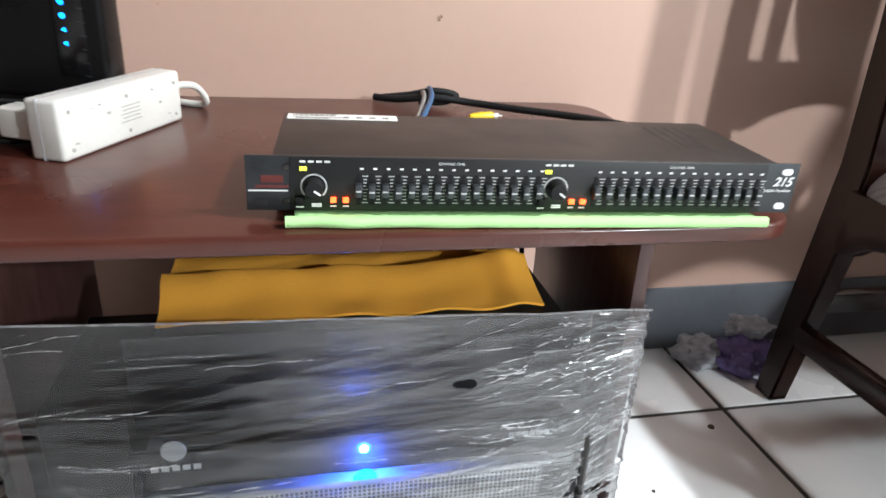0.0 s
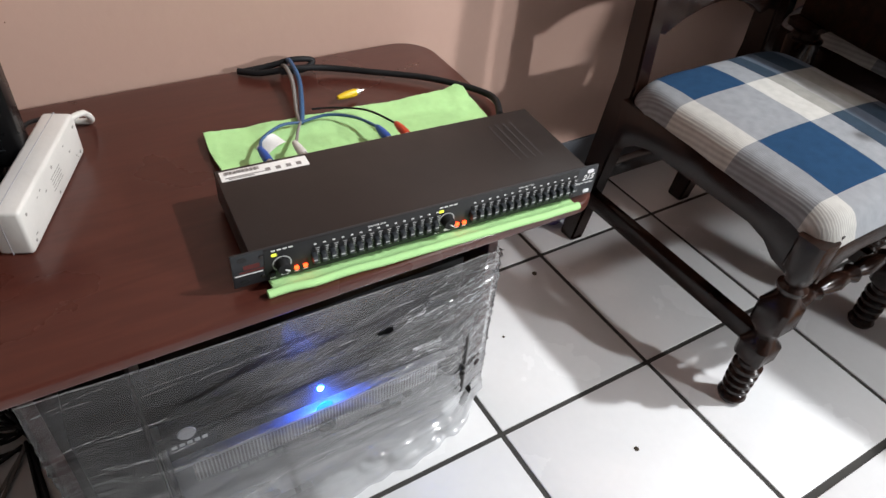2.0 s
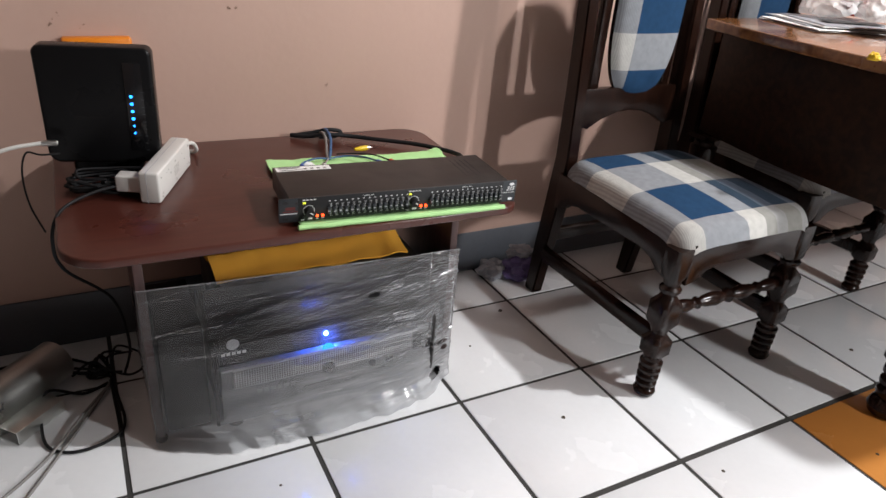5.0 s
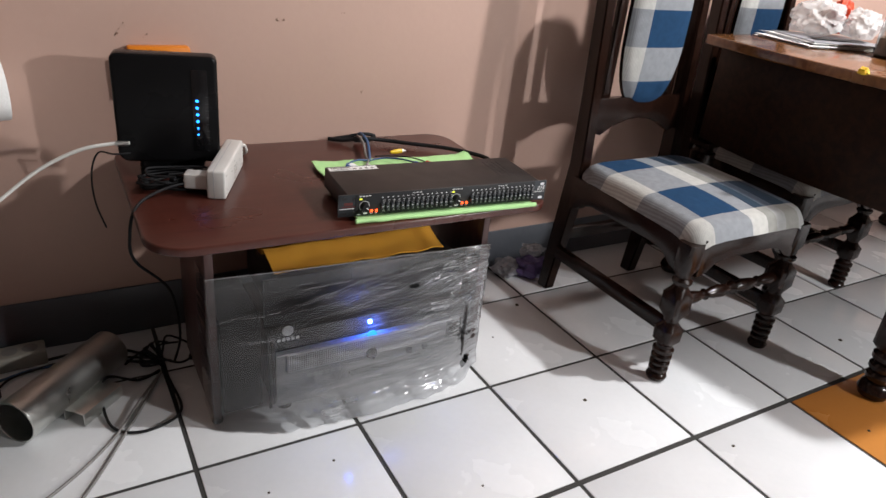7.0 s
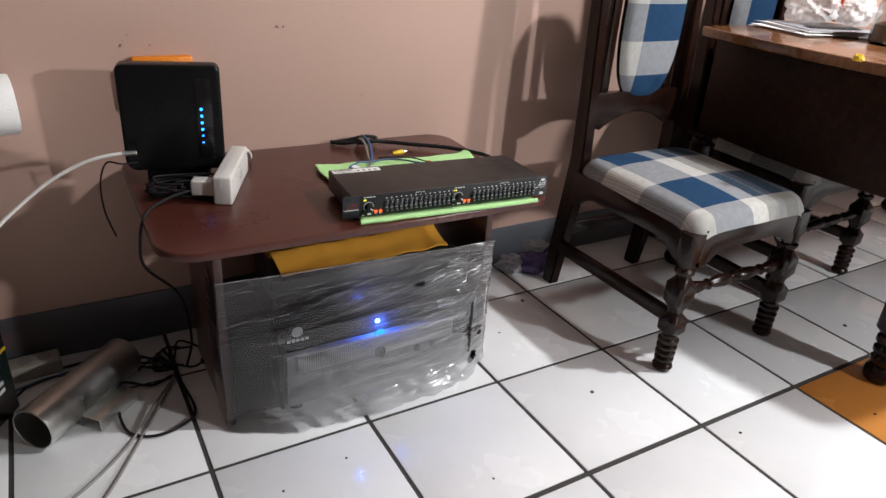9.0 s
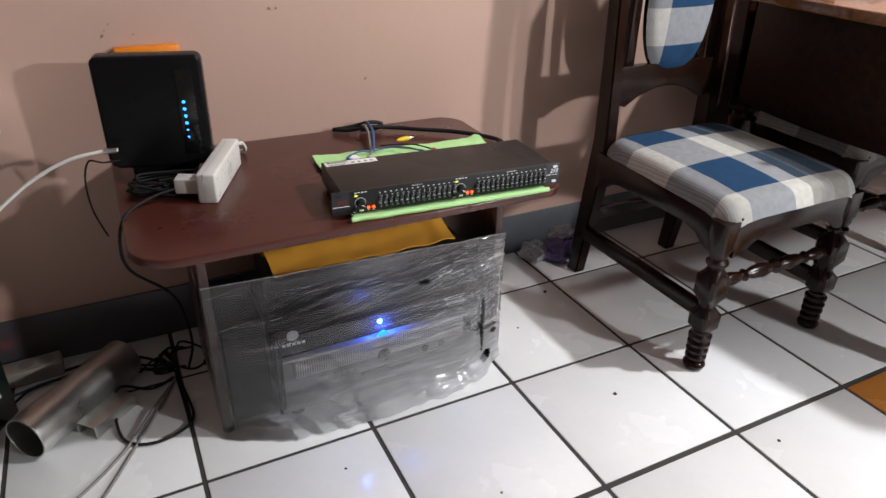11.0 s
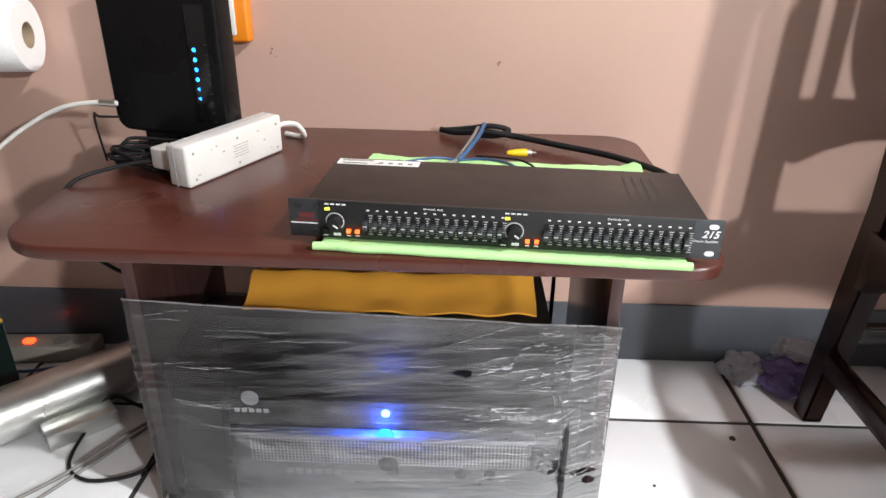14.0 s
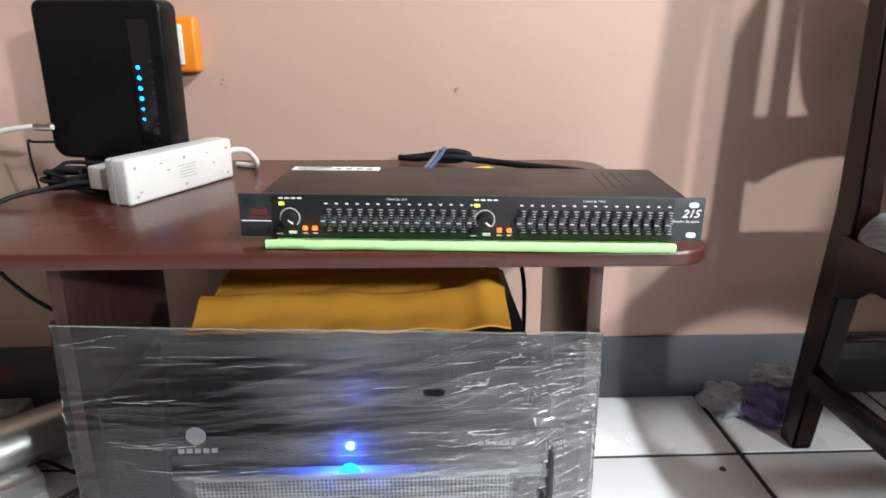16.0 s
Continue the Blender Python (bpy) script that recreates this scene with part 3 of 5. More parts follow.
CH1 = (0.53, 0.50, 0.52, 0.49, 0.51, 0.48, 0.50, 0.52, 0.49, 0.51, 0.50, 0.53, 0.50, 0.49, 0.52)
CH2 = (0.51, 0.53, 0.49, 0.50, 0.52, 0.50, 0.48, 0.51, 0.50, 0.52, 0.49, 0.51, 0.53, 0.50, 0.51)
slot_o = cap_o = dot_o = tk_o = None
for base, vals, uk in ((0.185, CH1, 0.111), (0.605, CH2, 0.532)):
    for i, v in enumerate(vals):
        x = ex(base + i * 0.0224)
        at = Matrix.Translation((x, 0, 0))
        if slot_o is None:
            bm = bmesh.new()
            slot_o = part("slider_slot", box((0.0034, 0.0006, 0.026), (0, -0.0014, 0.0185)), M_RUBBER, front, "", 0)
            slot_o.matrix_basis = at
            for k in range(9):
                w = 0.0046 if k in (0, 4, 8) else 0.0028
                box((w, 0.0004, 0.0008 if k != 4 else 0.0011), (0.0052, -0.0014, 0.0075 + k * 0.00275), bm=bm)
            tk_o = tagged(part("scale_mark", bm, M_TICK, front, "", 0), kind="stuff")
            tk_o.matrix_basis = at
            cap_o = part("slider_cap", box((0.0056, 0.008, 0.0105), (0, -0.005, 0), 0.0009), M_EAR, front, "dark grey slider cap")
            dot_o = part("slider_mark", box((0.0044, 0.0006, 0.0012), (0, -0.0091, 0)), M_TICK, cap_o, "", 0)
        else:
            share(slot_o, "slider_slot", front, at)
            tagged(share(tk_o, "scale_mark", front, at), kind="stuff")
        zc = 0.0065 + v * 0.024
        if i == 0 and base < 0.3:
            cap_o.matrix_basis = Matrix.Translation((x, 0, zc))
        else:
            c = share(cap_o, "slider_cap", front, Matrix.Translation((x, 0, zc)))
            share(dot_o, "slider_mark", c, Matrix())
        print_bar(x + 0.0025, 0.0355, 0.003, 0.0015)
    # gain knob with its ring of print
    xk = ex(uk)
    ring = bmesh.new()
    for k in range(22):
        a = radians(-130 + 260 * k / 21)
        box((0.0022, 0.0004, 0.0013), (0, 0, 0.0098), m=Matrix.Translation((xk, -0.0014, 0.0205)) @ Matrix.Rotation(a, 4, "Y"), bm=ring)
    part("knob_ring", ring, M_TICK, front, "white printed ring", 0)
    kn = part("knob", lathe([(0.0078, 0.0), (0.0074, 0.009), (0.0066, 0.0105), (0.0, 0.0108)], 24, pose(xk, -0.001, 0.0205, 90)), M_RUBBER, front, "black round knob")
    part("pointer", box((0.0016, 0.0005, 0.0062), (0, 0, 0.0035), m=Matrix.Translation((xk, -0.0119, 0.0205)) @ Matrix.Rotation(radians(125), 4, "Y")), M_PRINT, kn, "white pointer", 0)
    for du in (0.032, 0.053):
        part("lit_button", box((0.0046, 0.003, 0.0042), (ex(uk + du), -0.0022, 0.0098), 0.0006), G_ORANGE, front, "small orange lit button")
        print_bar(ex(uk + du), 0.0043, 0.005, 0.0012)
    part("meter_led", box((0.0056, 0.0016, 0.0034), (ex(uk - 0.017), -0.0018, 0.0352), 0.0005), G_YELLOW, front, "yellow-green lit meter led")
    for k in range(4):
        print_bar(ex(uk - 0.018 + k * 0.0135), 0.0408, 0.0045, 0.0016)
    part("button", box((0.006, 0.004, 0.006), (ex(uk - 0.024), -0.0025, 0.0095), 0.0006), M_RUBBER, front)
    for dz in (0.0043, 0.006):
        print_bar(xk + 0.002, dz, 0.008, 0.0012)
    print_bar(ex(uk - 0.024), 0.0035, 0.006, 0.0012)

# sticker on the lid
st = part("sticker", box((0.104, 0.0195, 0.0004), (-0.158, EQ_D - 0.012, 0.0433)), M_PAPER, eq, "white barcode sticker")
bars = bmesh.new()
for k in range(26):
    w = 0.0006 + 0.0009 * (k * 7 % 3) / 2
    box((w, 0.006, 0.0003), (-0.205 + k * 0.0016, EQ_D - 0.0075, 0.0437), bm=bars)
box((0.05, 0.0014, 0.0003), (-0.18, EQ_D - 0.0165, 0.0437), bm=bars)
box((0.03, 0.0014, 0.0003), (-0.187, EQ_D - 0.0192, 0.0437), bm=bars)
for k in range(4):
    box((0.006, 0.006, 0.0003), (-0.155 + k * 0.0125, EQ_D - 0.0145, 0.0437), bm=bars)
part("barcode", bars, M_CABLE_G, st, "", 0)
# vents in the lid
vent = bmesh.new()
for i in range(10):
    for k in range(4):
        box((0.0025, 0.006, 0.0003), (0.145 + k * 0.011, 0.05 + i * 0.0085, 0.0432), bm=vent)
part("lid_vent", vent, M_RELIEF, eq, "", 0)
# plugs in the back
for x, m_, zz in ((-0.165, M_BLUE, 0.02), (-0.118, M_CABLE_W, 0.02), (0.0, M_BLUE, 0.02), (0.028, M_RED, 0.02)):
    part("rca_socket", lathe([(0.0045, 0), (0.0045, 0.006)], 14, pose(x, EQ_D + 0.009, zz, 90)), M_STEEL, eq)


# ---- green cloth under the equalizer ----
def green_fn(u, v):
    x = -0.196 + 0.398 * u
    y = -0.016 + 0.321 * v
    wob = 0.006 * nz(u * 5, v * 4, 2)
    edge = 0.0016 * nz(u * 22, v * 14, 5) + 0.0012 * nz(u * 60, v * 40, 9)
    z = 0.0053 + abs(edge)
    if v > 0.52:
        z += 0.0035 * abs(nz(u * 7 + 3, v * 5, 7)) + (0.012 * max(0, (u - 0.93) / 0.07) * max(0, (v - 0.9) / 0.1))
    if u < 0.06 and v > 0.5:
        z += 0.004 * (1 - u / 0.06)
    return (x + 0.006 * nz(v * 4, u * 2, 11), y + wob * (1 if v > 0.05 else 0.4), z)


cl = sheet(110, 80, green_fn, 0.0026)
tube([(-0.204 + 0.408 * k / 16, -0.016 + 0.0025 * nz(k * 0.7, 1), 0.0052 + 0.0006 * nz(k * 0.9, 4)) for k in range(17)], 0.0050, 8, 4, cl)
gcloth = part("green_cloth", cl, M_GREEN, None, "", 60)
gcloth.matrix_basis = TM @ pose(-0.4775, -0.2965, TOP - 0.0003, 0, 0, -3.0)
tagged(gcloth, "lime green microfibre cloth spread under the equalizer", "cloth")
tag = part("cloth_tag", sheet(8, 6, lambda u, v: (0.034 * (u - 0.5), 0.022 * (v - 0.5), 0.003 + 0.010 * math.sin(u * 2.4) * (0.5 + 0.5 * v)), 0.0006), M_PAPER, None)
tag.matrix_basis = TM @ pose(-0.585, -0.045, TOP + 0.0045, 0, 0, 25)
tagged(tag, "white wrinkled paper tag on the green cloth", "tag")


# ---- cables behind the equalizer ----
def cable(name, pts, r, material, label, n=8, m=None):
    o = tagged(part(name, tube(pts, r, 8, n), material, None, "", 60), label, "cable")
    if m is not None:
        o.matrix_basis = m
    return o


Z = TOP
cable("power_cable", [(-0.26, -0.115, Z + 0.02), (-0.235, -0.05, Z + 0.013), (-0.29, 0.03, Z + 0.011), (-0.37, 0.09, Z + 0.009), (-0.43, 0.125, Z + 0.010), (-0.48, 0.135, Z + 0.014), (-0.53, 0.150, Z + 0.008), (-0.56, 0.172, Z + 0.006)], 0.0052, M_RUBBER, "thick black power cable lying on the table", m=TM)
cable("power_cable", [(-0.555, 0.168, Z + 0.006), (-0.515, 0.160, Z + 0.012), (-0.475, 0.152, Z + 0.020), (-0.445, 0.150, Z + 0.014), (-0.465, 0.140, Z + 0.007), (-0.50, 0.146, Z + 0.006)], 0.0048, M_RUBBER, "looped black cable lying on the table", m=TM)
cable("audio_cable", [(-0.485, 0.165, Z + 0.008), (-0.487, 0.14, Z + 0.026), (-0.495, 0.08, Z + 0.026), (-0.515, 0.02, Z + 0.016), (-0.528, -0.012, Z + 0.012)], 0.0036, M_BLUE_C, "grey-blue twin audio cable", m=TM)
cable("audio_cable", [(-0.495, 0.16, Z + 0.006), (-0.497, 0.13, Z + 0.022), (-0.505, 0.08, Z + 0.022), (-0.523, 0.02, Z + 0.012), (-0.53, -0.012, Z + 0.012)], 0.0034, M_CABLE_G, "grey twin audio cable", m=TM)
cable("audio_cable", [(-0.53, -0.012, Z + 0.012), (-0.56, -0.015, Z + 0.016), (-0.595, -0.04, Z + 0.018), (-0.607, -0.075, Z + 0.026)], 0.0022, M_BLUE_C, "thin blue audio lead", m=TM)
cable("audio_cable", [(-0.53, -0.012, Z + 0.012), (-0.545, -0.04, Z + 0.016), (-0.562, -0.08, Z + 0.026)], 0.0022, M_CABLE_G, "thin grey audio lead", m=TM)
cable("audio_cable", [(-0.53, -0.012, Z + 0.012), (-0.49, -0.012, Z + 0.015), (-0.46, -0.04, Z + 0.020), (-0.447, -0.08, Z + 0.026)], 0.0022, M_BLUE_C, "thin blue-green audio lead", m=TM)
cable("audio_cable", [(-0.50, 0.02, Z + 0.009), (-0.47, 0.005, Z + 0.013), (-0.435, -0.03, Z + 0.020), (-0.418, -0.085, Z + 0.026)], 0.0016, M_RUBBER, "thin black audio lead", m=TM)


def rca_plug(m, material, label):
    t = thing("rca_plug", label, "plug", TM @ m, group="audio plugs")
    part("grip", lathe([(0.0028, -0.022), (0.0042, -0.018), (0.0058, -0.006), (0.0062, 0.006), (0.0056, 0.010)], 14), material, t)
    part("shell", lathe([(0.0046, 0.010), (0.0046, 0.016)], 14), M_STEEL, t)
    part("pin", lathe([(0.0015, 0.016), (0.0013, 0.024)], 8), M_STEEL, t)


for x, y, m_, lab in ((-0.608, -0.100, M_BLUE, "blue audio plug behind the equalizer"), (-0.563, -0.104, M_CABLE_W, "white audio plug behind the equalizer"), (-0.446, -0.112, M_BLUE, "blue audio plug behind the equalizer"), (-0.418, -0.114, M_RED, "red audio plug behind the equalizer")):
    rca_plug(pose(x, y + 0.006, Z + 0.027, 92, 0, 2), m_, lab)
rca_plug(pose(-0.432, 0.035, Z + 0.0115, 90, 0, 98), M_YELLOW, "loose yellow audio plug lying on the cloth")


# ---- stacked amplifiers in the table, mustard cloth, stretch film ----
AF = -0.222
amp = thing("power_amplifier", "black and silver rack power amplifier with a blue light", "amplifier", pose(-0.607, AF - 0.023, 0.0))
part("body", box((0.44, 0.24, 0.172), (0, 0.125, 0.112), 0.002), M_BLACK, amp)
fp = part("front_panel", box((0.482, 0.006, 0.186), (0.01, 0.003, 0.115), 0.001), M_PANEL, amp, "black front panel")
for x in (-0.19, 0.19):
    for y in (0.03, 0.2):
        part("foot", lathe([(0.016, 0), (0.018, 0.026)], 16, pose(x, y, 0)), M_RUBBER, amp)
part("lower_panel", box((0.45, 0.003, 0.136), (0.0, -0.0008, 0.092), 0.001), M_LOWER, fp, "dull silver lower panel")
gr = part("grille", box((0.380, 0.012, 0.046), (-0.006, -0.006, 0.134), 0.003), M_SILVER, fp, "silver perforated grille")
hol = bmesh.new()
for i in range(78):
    for k in range(8):
        box((0.0031, 0.0004, 0.0031), (-0.006 - 0.1875 + i * 0.00487, -0.0122, 0.1165 + k * 0.005), bm=hol)
tagged(part("grille_holes", hol, M_CABLE_G, gr, "", 0), kind="stuff")
part("ledge", box((0.412, 0.016, 0.006), (-0.012, -0.008, 0.161), 0.002), M_SILVER, fp, "silver ledge")
part("badge", lathe([(0.012, 0), (0.011, 0.0014)], 24, pose(-0.19, 0, 0.209, 90)), M_TICK, fp, "round silver badge")
for k in range(5):
    part("print", box((0.007, 0.0006, 0.006), (-0.209 + k * 0.0098, -0.0005, 0.189)), M_TICK, fp, "", 0)
for k in range(6):
    part("print", box((0.0065, 0.0006, 0.006), (0.150 + k * 0.0078, -0.0005, 0.190)), M_TICK, fp, "", 0)
part("print", box((0.035, 0.0006, 0.002), (0.17, -0.0005, 0.183)), M_TICK, fp, "", 0)
led = part("power_light", lathe([(0.0042, 0), (0.0042, 0.002), (0.0024, 0.004)], 16, pose(-0.008, 0.0, 0.1915, 90)), G_BLUE_HOT, fp, "bright blue power light")
part("lit_lens", slab([(0.0125 * math.cos(radians(a)), 0.0125 * math.sin(radians(a))) for a in range(0, 181, 12)], 0, 0.002, 0, 1, pose(-0.008, -0.0142, 0.1642, 90)), G_CYAN, fp, "cyan lit half-round lens")
part("light_bezel", lathe([(0.0075, 0), (0.0075, 0.0012)], 20, pose(-0.008, 0.0, 0.1915, 90)), M_BLUE, fp)
part("slot", box((0.178, 0.006, 0.007), (0.036, -0.0006, 0.071), m=Matrix.Rotation(radians(-1), 4, "Y")), M_RUBBER, fp, "", 0)
for k in range(6):
    part("print", box((0.0095, 0.0012, 0.009), (-0.145 + k * 0.0135, -0.0025, 0.088)), M_TICK, fp, "", 0)
for x in (0.0, 0.095, 0.135):
    part("small_button", lathe([(0.009, 0), (0.008, 0.004)], 18, pose(x, 0, 0.092, 90)), M_EAR, fp)
part("lens", lathe([(0.014, 0), (0.012, 0.003)], 20, pose(-0.005, -0.012, 0.114, 90)), M_ROUTER_GL, fp)
kb = part("knob", lathe([(0.017, 0), (0.0165, 0.014), (0.014, 0.018)], 20, pose(0.211, 0, 0.125, 90)), M_RUBBER, fp, "black round knob")
part("knob_plate", box((0.05, 0.003, 0.045), (0.211, -0.001, 0.125), 0.004), M_PANEL, fp)
for x in (-0.24, 0.25):
    part("handle", tube([(x * 0.93, 0, 0.04), (x * 0.93, -0.010, 0.05), (x * 0.93, -0.012, 0.11), (x * 0.93, -0.010, 0.18), (x * 0.93, 0, 0.19)], 0.005, 8, 5), M_BLACK, fp)

amp2 = thing("power_amplifier", "plain black rack amplifier stacked on another amplifier", "amplifier", pose(-0.602, AF + 0.008, 0.198))
part("body", box((0.405, 0.25, 0.112), (0, 0.128, 0.062), 0.002), M_BLACK, amp2)
fp2 = part("front_panel", box((0.47, 0.005, 0.112), (0.0, 0.0025, 0.062), 0.001), M_PANEL, amp2)
part("label_plate", box((0.115, 0.001, 0.026), (0.0105, -0.0004, 0.100)), M_EAR, fp2, "grey label plate")
for x in (-0.15, 0.15):
    for y in (0.04, 0.2):
        part("foot", lathe([(0.01, 0.0), (0.011, 0.0065)], 12, pose(x, y, 0)), M_RUBBER, amp2)
for k in range(14):
    part("vent_slot", box((0.009, 0.001, 0.004), (0.07 + (k % 7) * 0.016, -0.0004, 0.086 + (k // 7) * 0.012)), M_RUBBER, fp2, "", 0)


def mustard_fn(u, v):
    x = -0.815 + 0.403 * u + 0.012 * (0.5 - u) * (1 - v) + 0.004 * nz(v * 5, 3)
    y = -0.199 + 0.215 * v + 0.004 * nz(u * 6, 8)
    z = 0.3175 + 0.0035 + 0.005 * abs(nz(u * 3.0, v * 3.2, 3)) + 0.0025 * nz(u * 9, v * 6, 6)
    z += 0.024 * math.exp(-((v - 0.34 - 0.04 * u) / (0.16 if v < 0.34 + 0.04 * u else 0.05)) ** 2) * (0.85 + 0.25 * nz(u * 4, 0, 2))
    z += 0.014 * math.exp(-((u - 0.93) / 0.05) ** 2) * math.exp(-((v - 0.35) / 0.3) ** 2)
    z += 0.02 * max(0.0, v - 0.5)
    return (x, y, max(z, 0.3165))


mc = part("mustard_cloth", sheet(100, 60, mustard_fn, 0.003), M_MUSTARD, None, "", 70)
tagged(mc, "mustard yellow cloth folded on top of the amplifier", "cloth")
cable("power_cable", [(-0.40, 0.06, 0.433), (-0.392, 0.045, 0.40), (-0.375, 0.03, 0.34), (-0.365, 0.03, 0.25), (-0.37, 0.05, 0.02), (-0.40, 0.08, 0.006)], 0.0035, M_RUBBER, "black cable hanging behind the amplifiers")

# film across the front, round both side panels
FX0, FX1, FY = -0.9505, -0.3135, -0.2335


def film_fn(u, v):
    wrap = 0.085
    s = -wrap + (FX1 - FX0 + 2 * wrap) * u
    top = 0.349 - 0.020 * min(max(s / (FX1 - FX0), 0), 1) + 0.002 * nz(u * 9, 4)
    low = 0.004 + 0.004 * abs(nz(u * 7, 7, 3)) + 0.04 * max(0, u - 0.84)
    w = max(0.0, 1 - v / 0.16)
    z = low + (0.055 - low) * (1 - w) ** 1.7 if v < 0.16 else 0.055 + (top - 0.055) * (v - 0.16) / 0.84
    zz = z - 0.10 * s
    patch = min(1.0, max(0.0, 0.35 + 1.4 * nz(s * 3.2 + 7, zz * 7, 2) + 0.55 * max(0.0, s - 0.35) / 0.3))
    crease = (1 - abs(nz(s * 3.5, zz * 42, 1))) ** 5 + 0.8 * (1 - abs(nz(s * 6.5 + 4, zz * 75, 5))) ** 6
    wr = -0.0030 * patch * crease + 0.002 * nz(s * 4, zz * 16, 3)
    side = max(0.0, (s - 0.40) / 0.25) * (0.3 + 0.7 * v)
    wr -= 0.0045 * side * (1 - abs(nz(s * 13 + z * 9, zz * 46 - s * 6, 9))) ** 4
    wr += 0.0007 * nz(s * 26, z * 34, 14) * (1.0 if v < 0.35 else 0.35)
    # it is stretched over the amplifier, which stands out a little
    q = min(max(s / (FX1 - FX0), 0.0), 1.0)
    out = min(1.0, q / 0.22, (1 - q) / 0.16)
    out = out * out * (3 - 2 * out) * (1.0 if z < 0.18 else max(0.12, 1 - (z - 0.18) / 0.14))
    y = FY + wr - 0.032 * out
    # its lower end trails out over the tiles
    y -= w ** 1.4 * (0.012 + 0.045 * math.sin(math.pi * q) ** 0.7 + 0.012 * nz(u * 11, 3, 4) * q + 0.006 * nz(u * 31, 5, 2))
    if s < 0:
        return (FX0 + wr - 0.0008, FY - s, z)
    if s > FX1 - FX0:
        return (FX1 + wr + 0.0008, FY + (s - (FX1 - FX0)), z)
    return (FX0 + s, y, z)


fb = sheet(260, 210, film_fn)
fb.faces.ensure_lookup_table()
kill = []
HOLES = ((-0.513, 0.262, 0.014, 0.005), (-0.345, 0.10, 0.018, 0.006), (-0.335, 0.085, 0.01, 0.008), (-0.93, 0.233, 0.014, 0.004), (-0.36, 0.03, 0.02, 0.012))
for f in fb.faces:
    c = f.calc_center_median()
    for hx, hz, ha, hb in HOLES:
        if ((c.x - hx) / ha) ** 2 + ((c.z - hz) / hb) ** 2 < 1 + 0.6 * nz(c.x * 90, c.z * 90) and c.y < FY + 0.012:
            kill.append(f)
            break
bmesh.ops.delete(fb, geom=kill, context="FACES")
film = thing("stretch_film", "clear wrinkled stretch film wrapped round the table legs", "film")
for nm, test in (("front_sheet", lambda f: FX0 + 0.0002 < f.calc_center_median().x < FX1 - 0.0002 and f.calc_center_median().y < FY + 0.015), ("side_flap", lambda f: f.calc_center_median().x < -0.7), ("side_flap", lambda f: f.calc_center_median().x > -0.5)):
    piece = fb.copy()
    if nm == "side_flap":
        gone = [f for f in piece.faces if f.calc_center_median().y < FY + 0.0035 or not test(f)]
    else:
        gone = [f for f in piece.faces if f.calc_center_median().y > FY + 0.0035]
    bmesh.ops.delete(piece, geom=gone, context="FACES")
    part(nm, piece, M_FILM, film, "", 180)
fb.free()
# creases where the film is gathered: fine folds running up to the east, thickest by the east leg; their white paints in
# glints
cr_ = random.Random(23)
folds = bmesh.new()


def film_at(x, z):
    s = x - FX0
    top = 0.349 - 0.020 * s / (FX1 - FX0)
    return film_fn((s + 0.085) / (FX1 - FX0 + 0.17), min(max((z - 0.02) / (top - 0.02), 0.02), 0.99))


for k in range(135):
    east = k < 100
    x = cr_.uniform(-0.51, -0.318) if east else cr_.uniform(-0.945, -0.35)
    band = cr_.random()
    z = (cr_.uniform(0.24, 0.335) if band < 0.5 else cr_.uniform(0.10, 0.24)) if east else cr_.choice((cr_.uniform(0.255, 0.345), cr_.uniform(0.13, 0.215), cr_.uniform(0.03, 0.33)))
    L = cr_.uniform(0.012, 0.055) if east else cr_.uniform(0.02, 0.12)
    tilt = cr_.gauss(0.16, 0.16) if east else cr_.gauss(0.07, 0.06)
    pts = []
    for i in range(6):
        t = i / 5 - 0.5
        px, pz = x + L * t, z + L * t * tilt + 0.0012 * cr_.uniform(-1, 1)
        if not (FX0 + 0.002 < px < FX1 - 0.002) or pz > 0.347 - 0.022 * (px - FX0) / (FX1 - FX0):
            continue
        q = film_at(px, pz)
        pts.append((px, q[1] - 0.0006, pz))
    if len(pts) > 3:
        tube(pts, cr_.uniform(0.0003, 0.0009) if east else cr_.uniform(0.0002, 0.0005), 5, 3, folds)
tagged(part("crease", folds, M_CREASE, film, "fine creases, white for the glints on them", 80), kind="stuff")
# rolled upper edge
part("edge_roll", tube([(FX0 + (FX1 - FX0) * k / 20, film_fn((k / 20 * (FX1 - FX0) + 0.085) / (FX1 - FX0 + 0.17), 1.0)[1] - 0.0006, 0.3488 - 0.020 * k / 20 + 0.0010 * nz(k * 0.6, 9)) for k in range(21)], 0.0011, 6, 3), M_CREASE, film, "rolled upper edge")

dev = thing("equipment_box", "plain black equipment box standing beside the amplifiers", "box", pose(-0.884, -0.210, 0))
part("case", box((0.082, 0.2, 0.228), (0, 0.1, 0.122), 0.003), M_PANEL, dev)
for x in (-0.03, 0.03):
    for y in (0.02, 0.18):
        part("foot", lathe([(0.007, 0), (0.008, 0.0085)], 12, pose(x, y, 0)), M_RUBBER, dev)


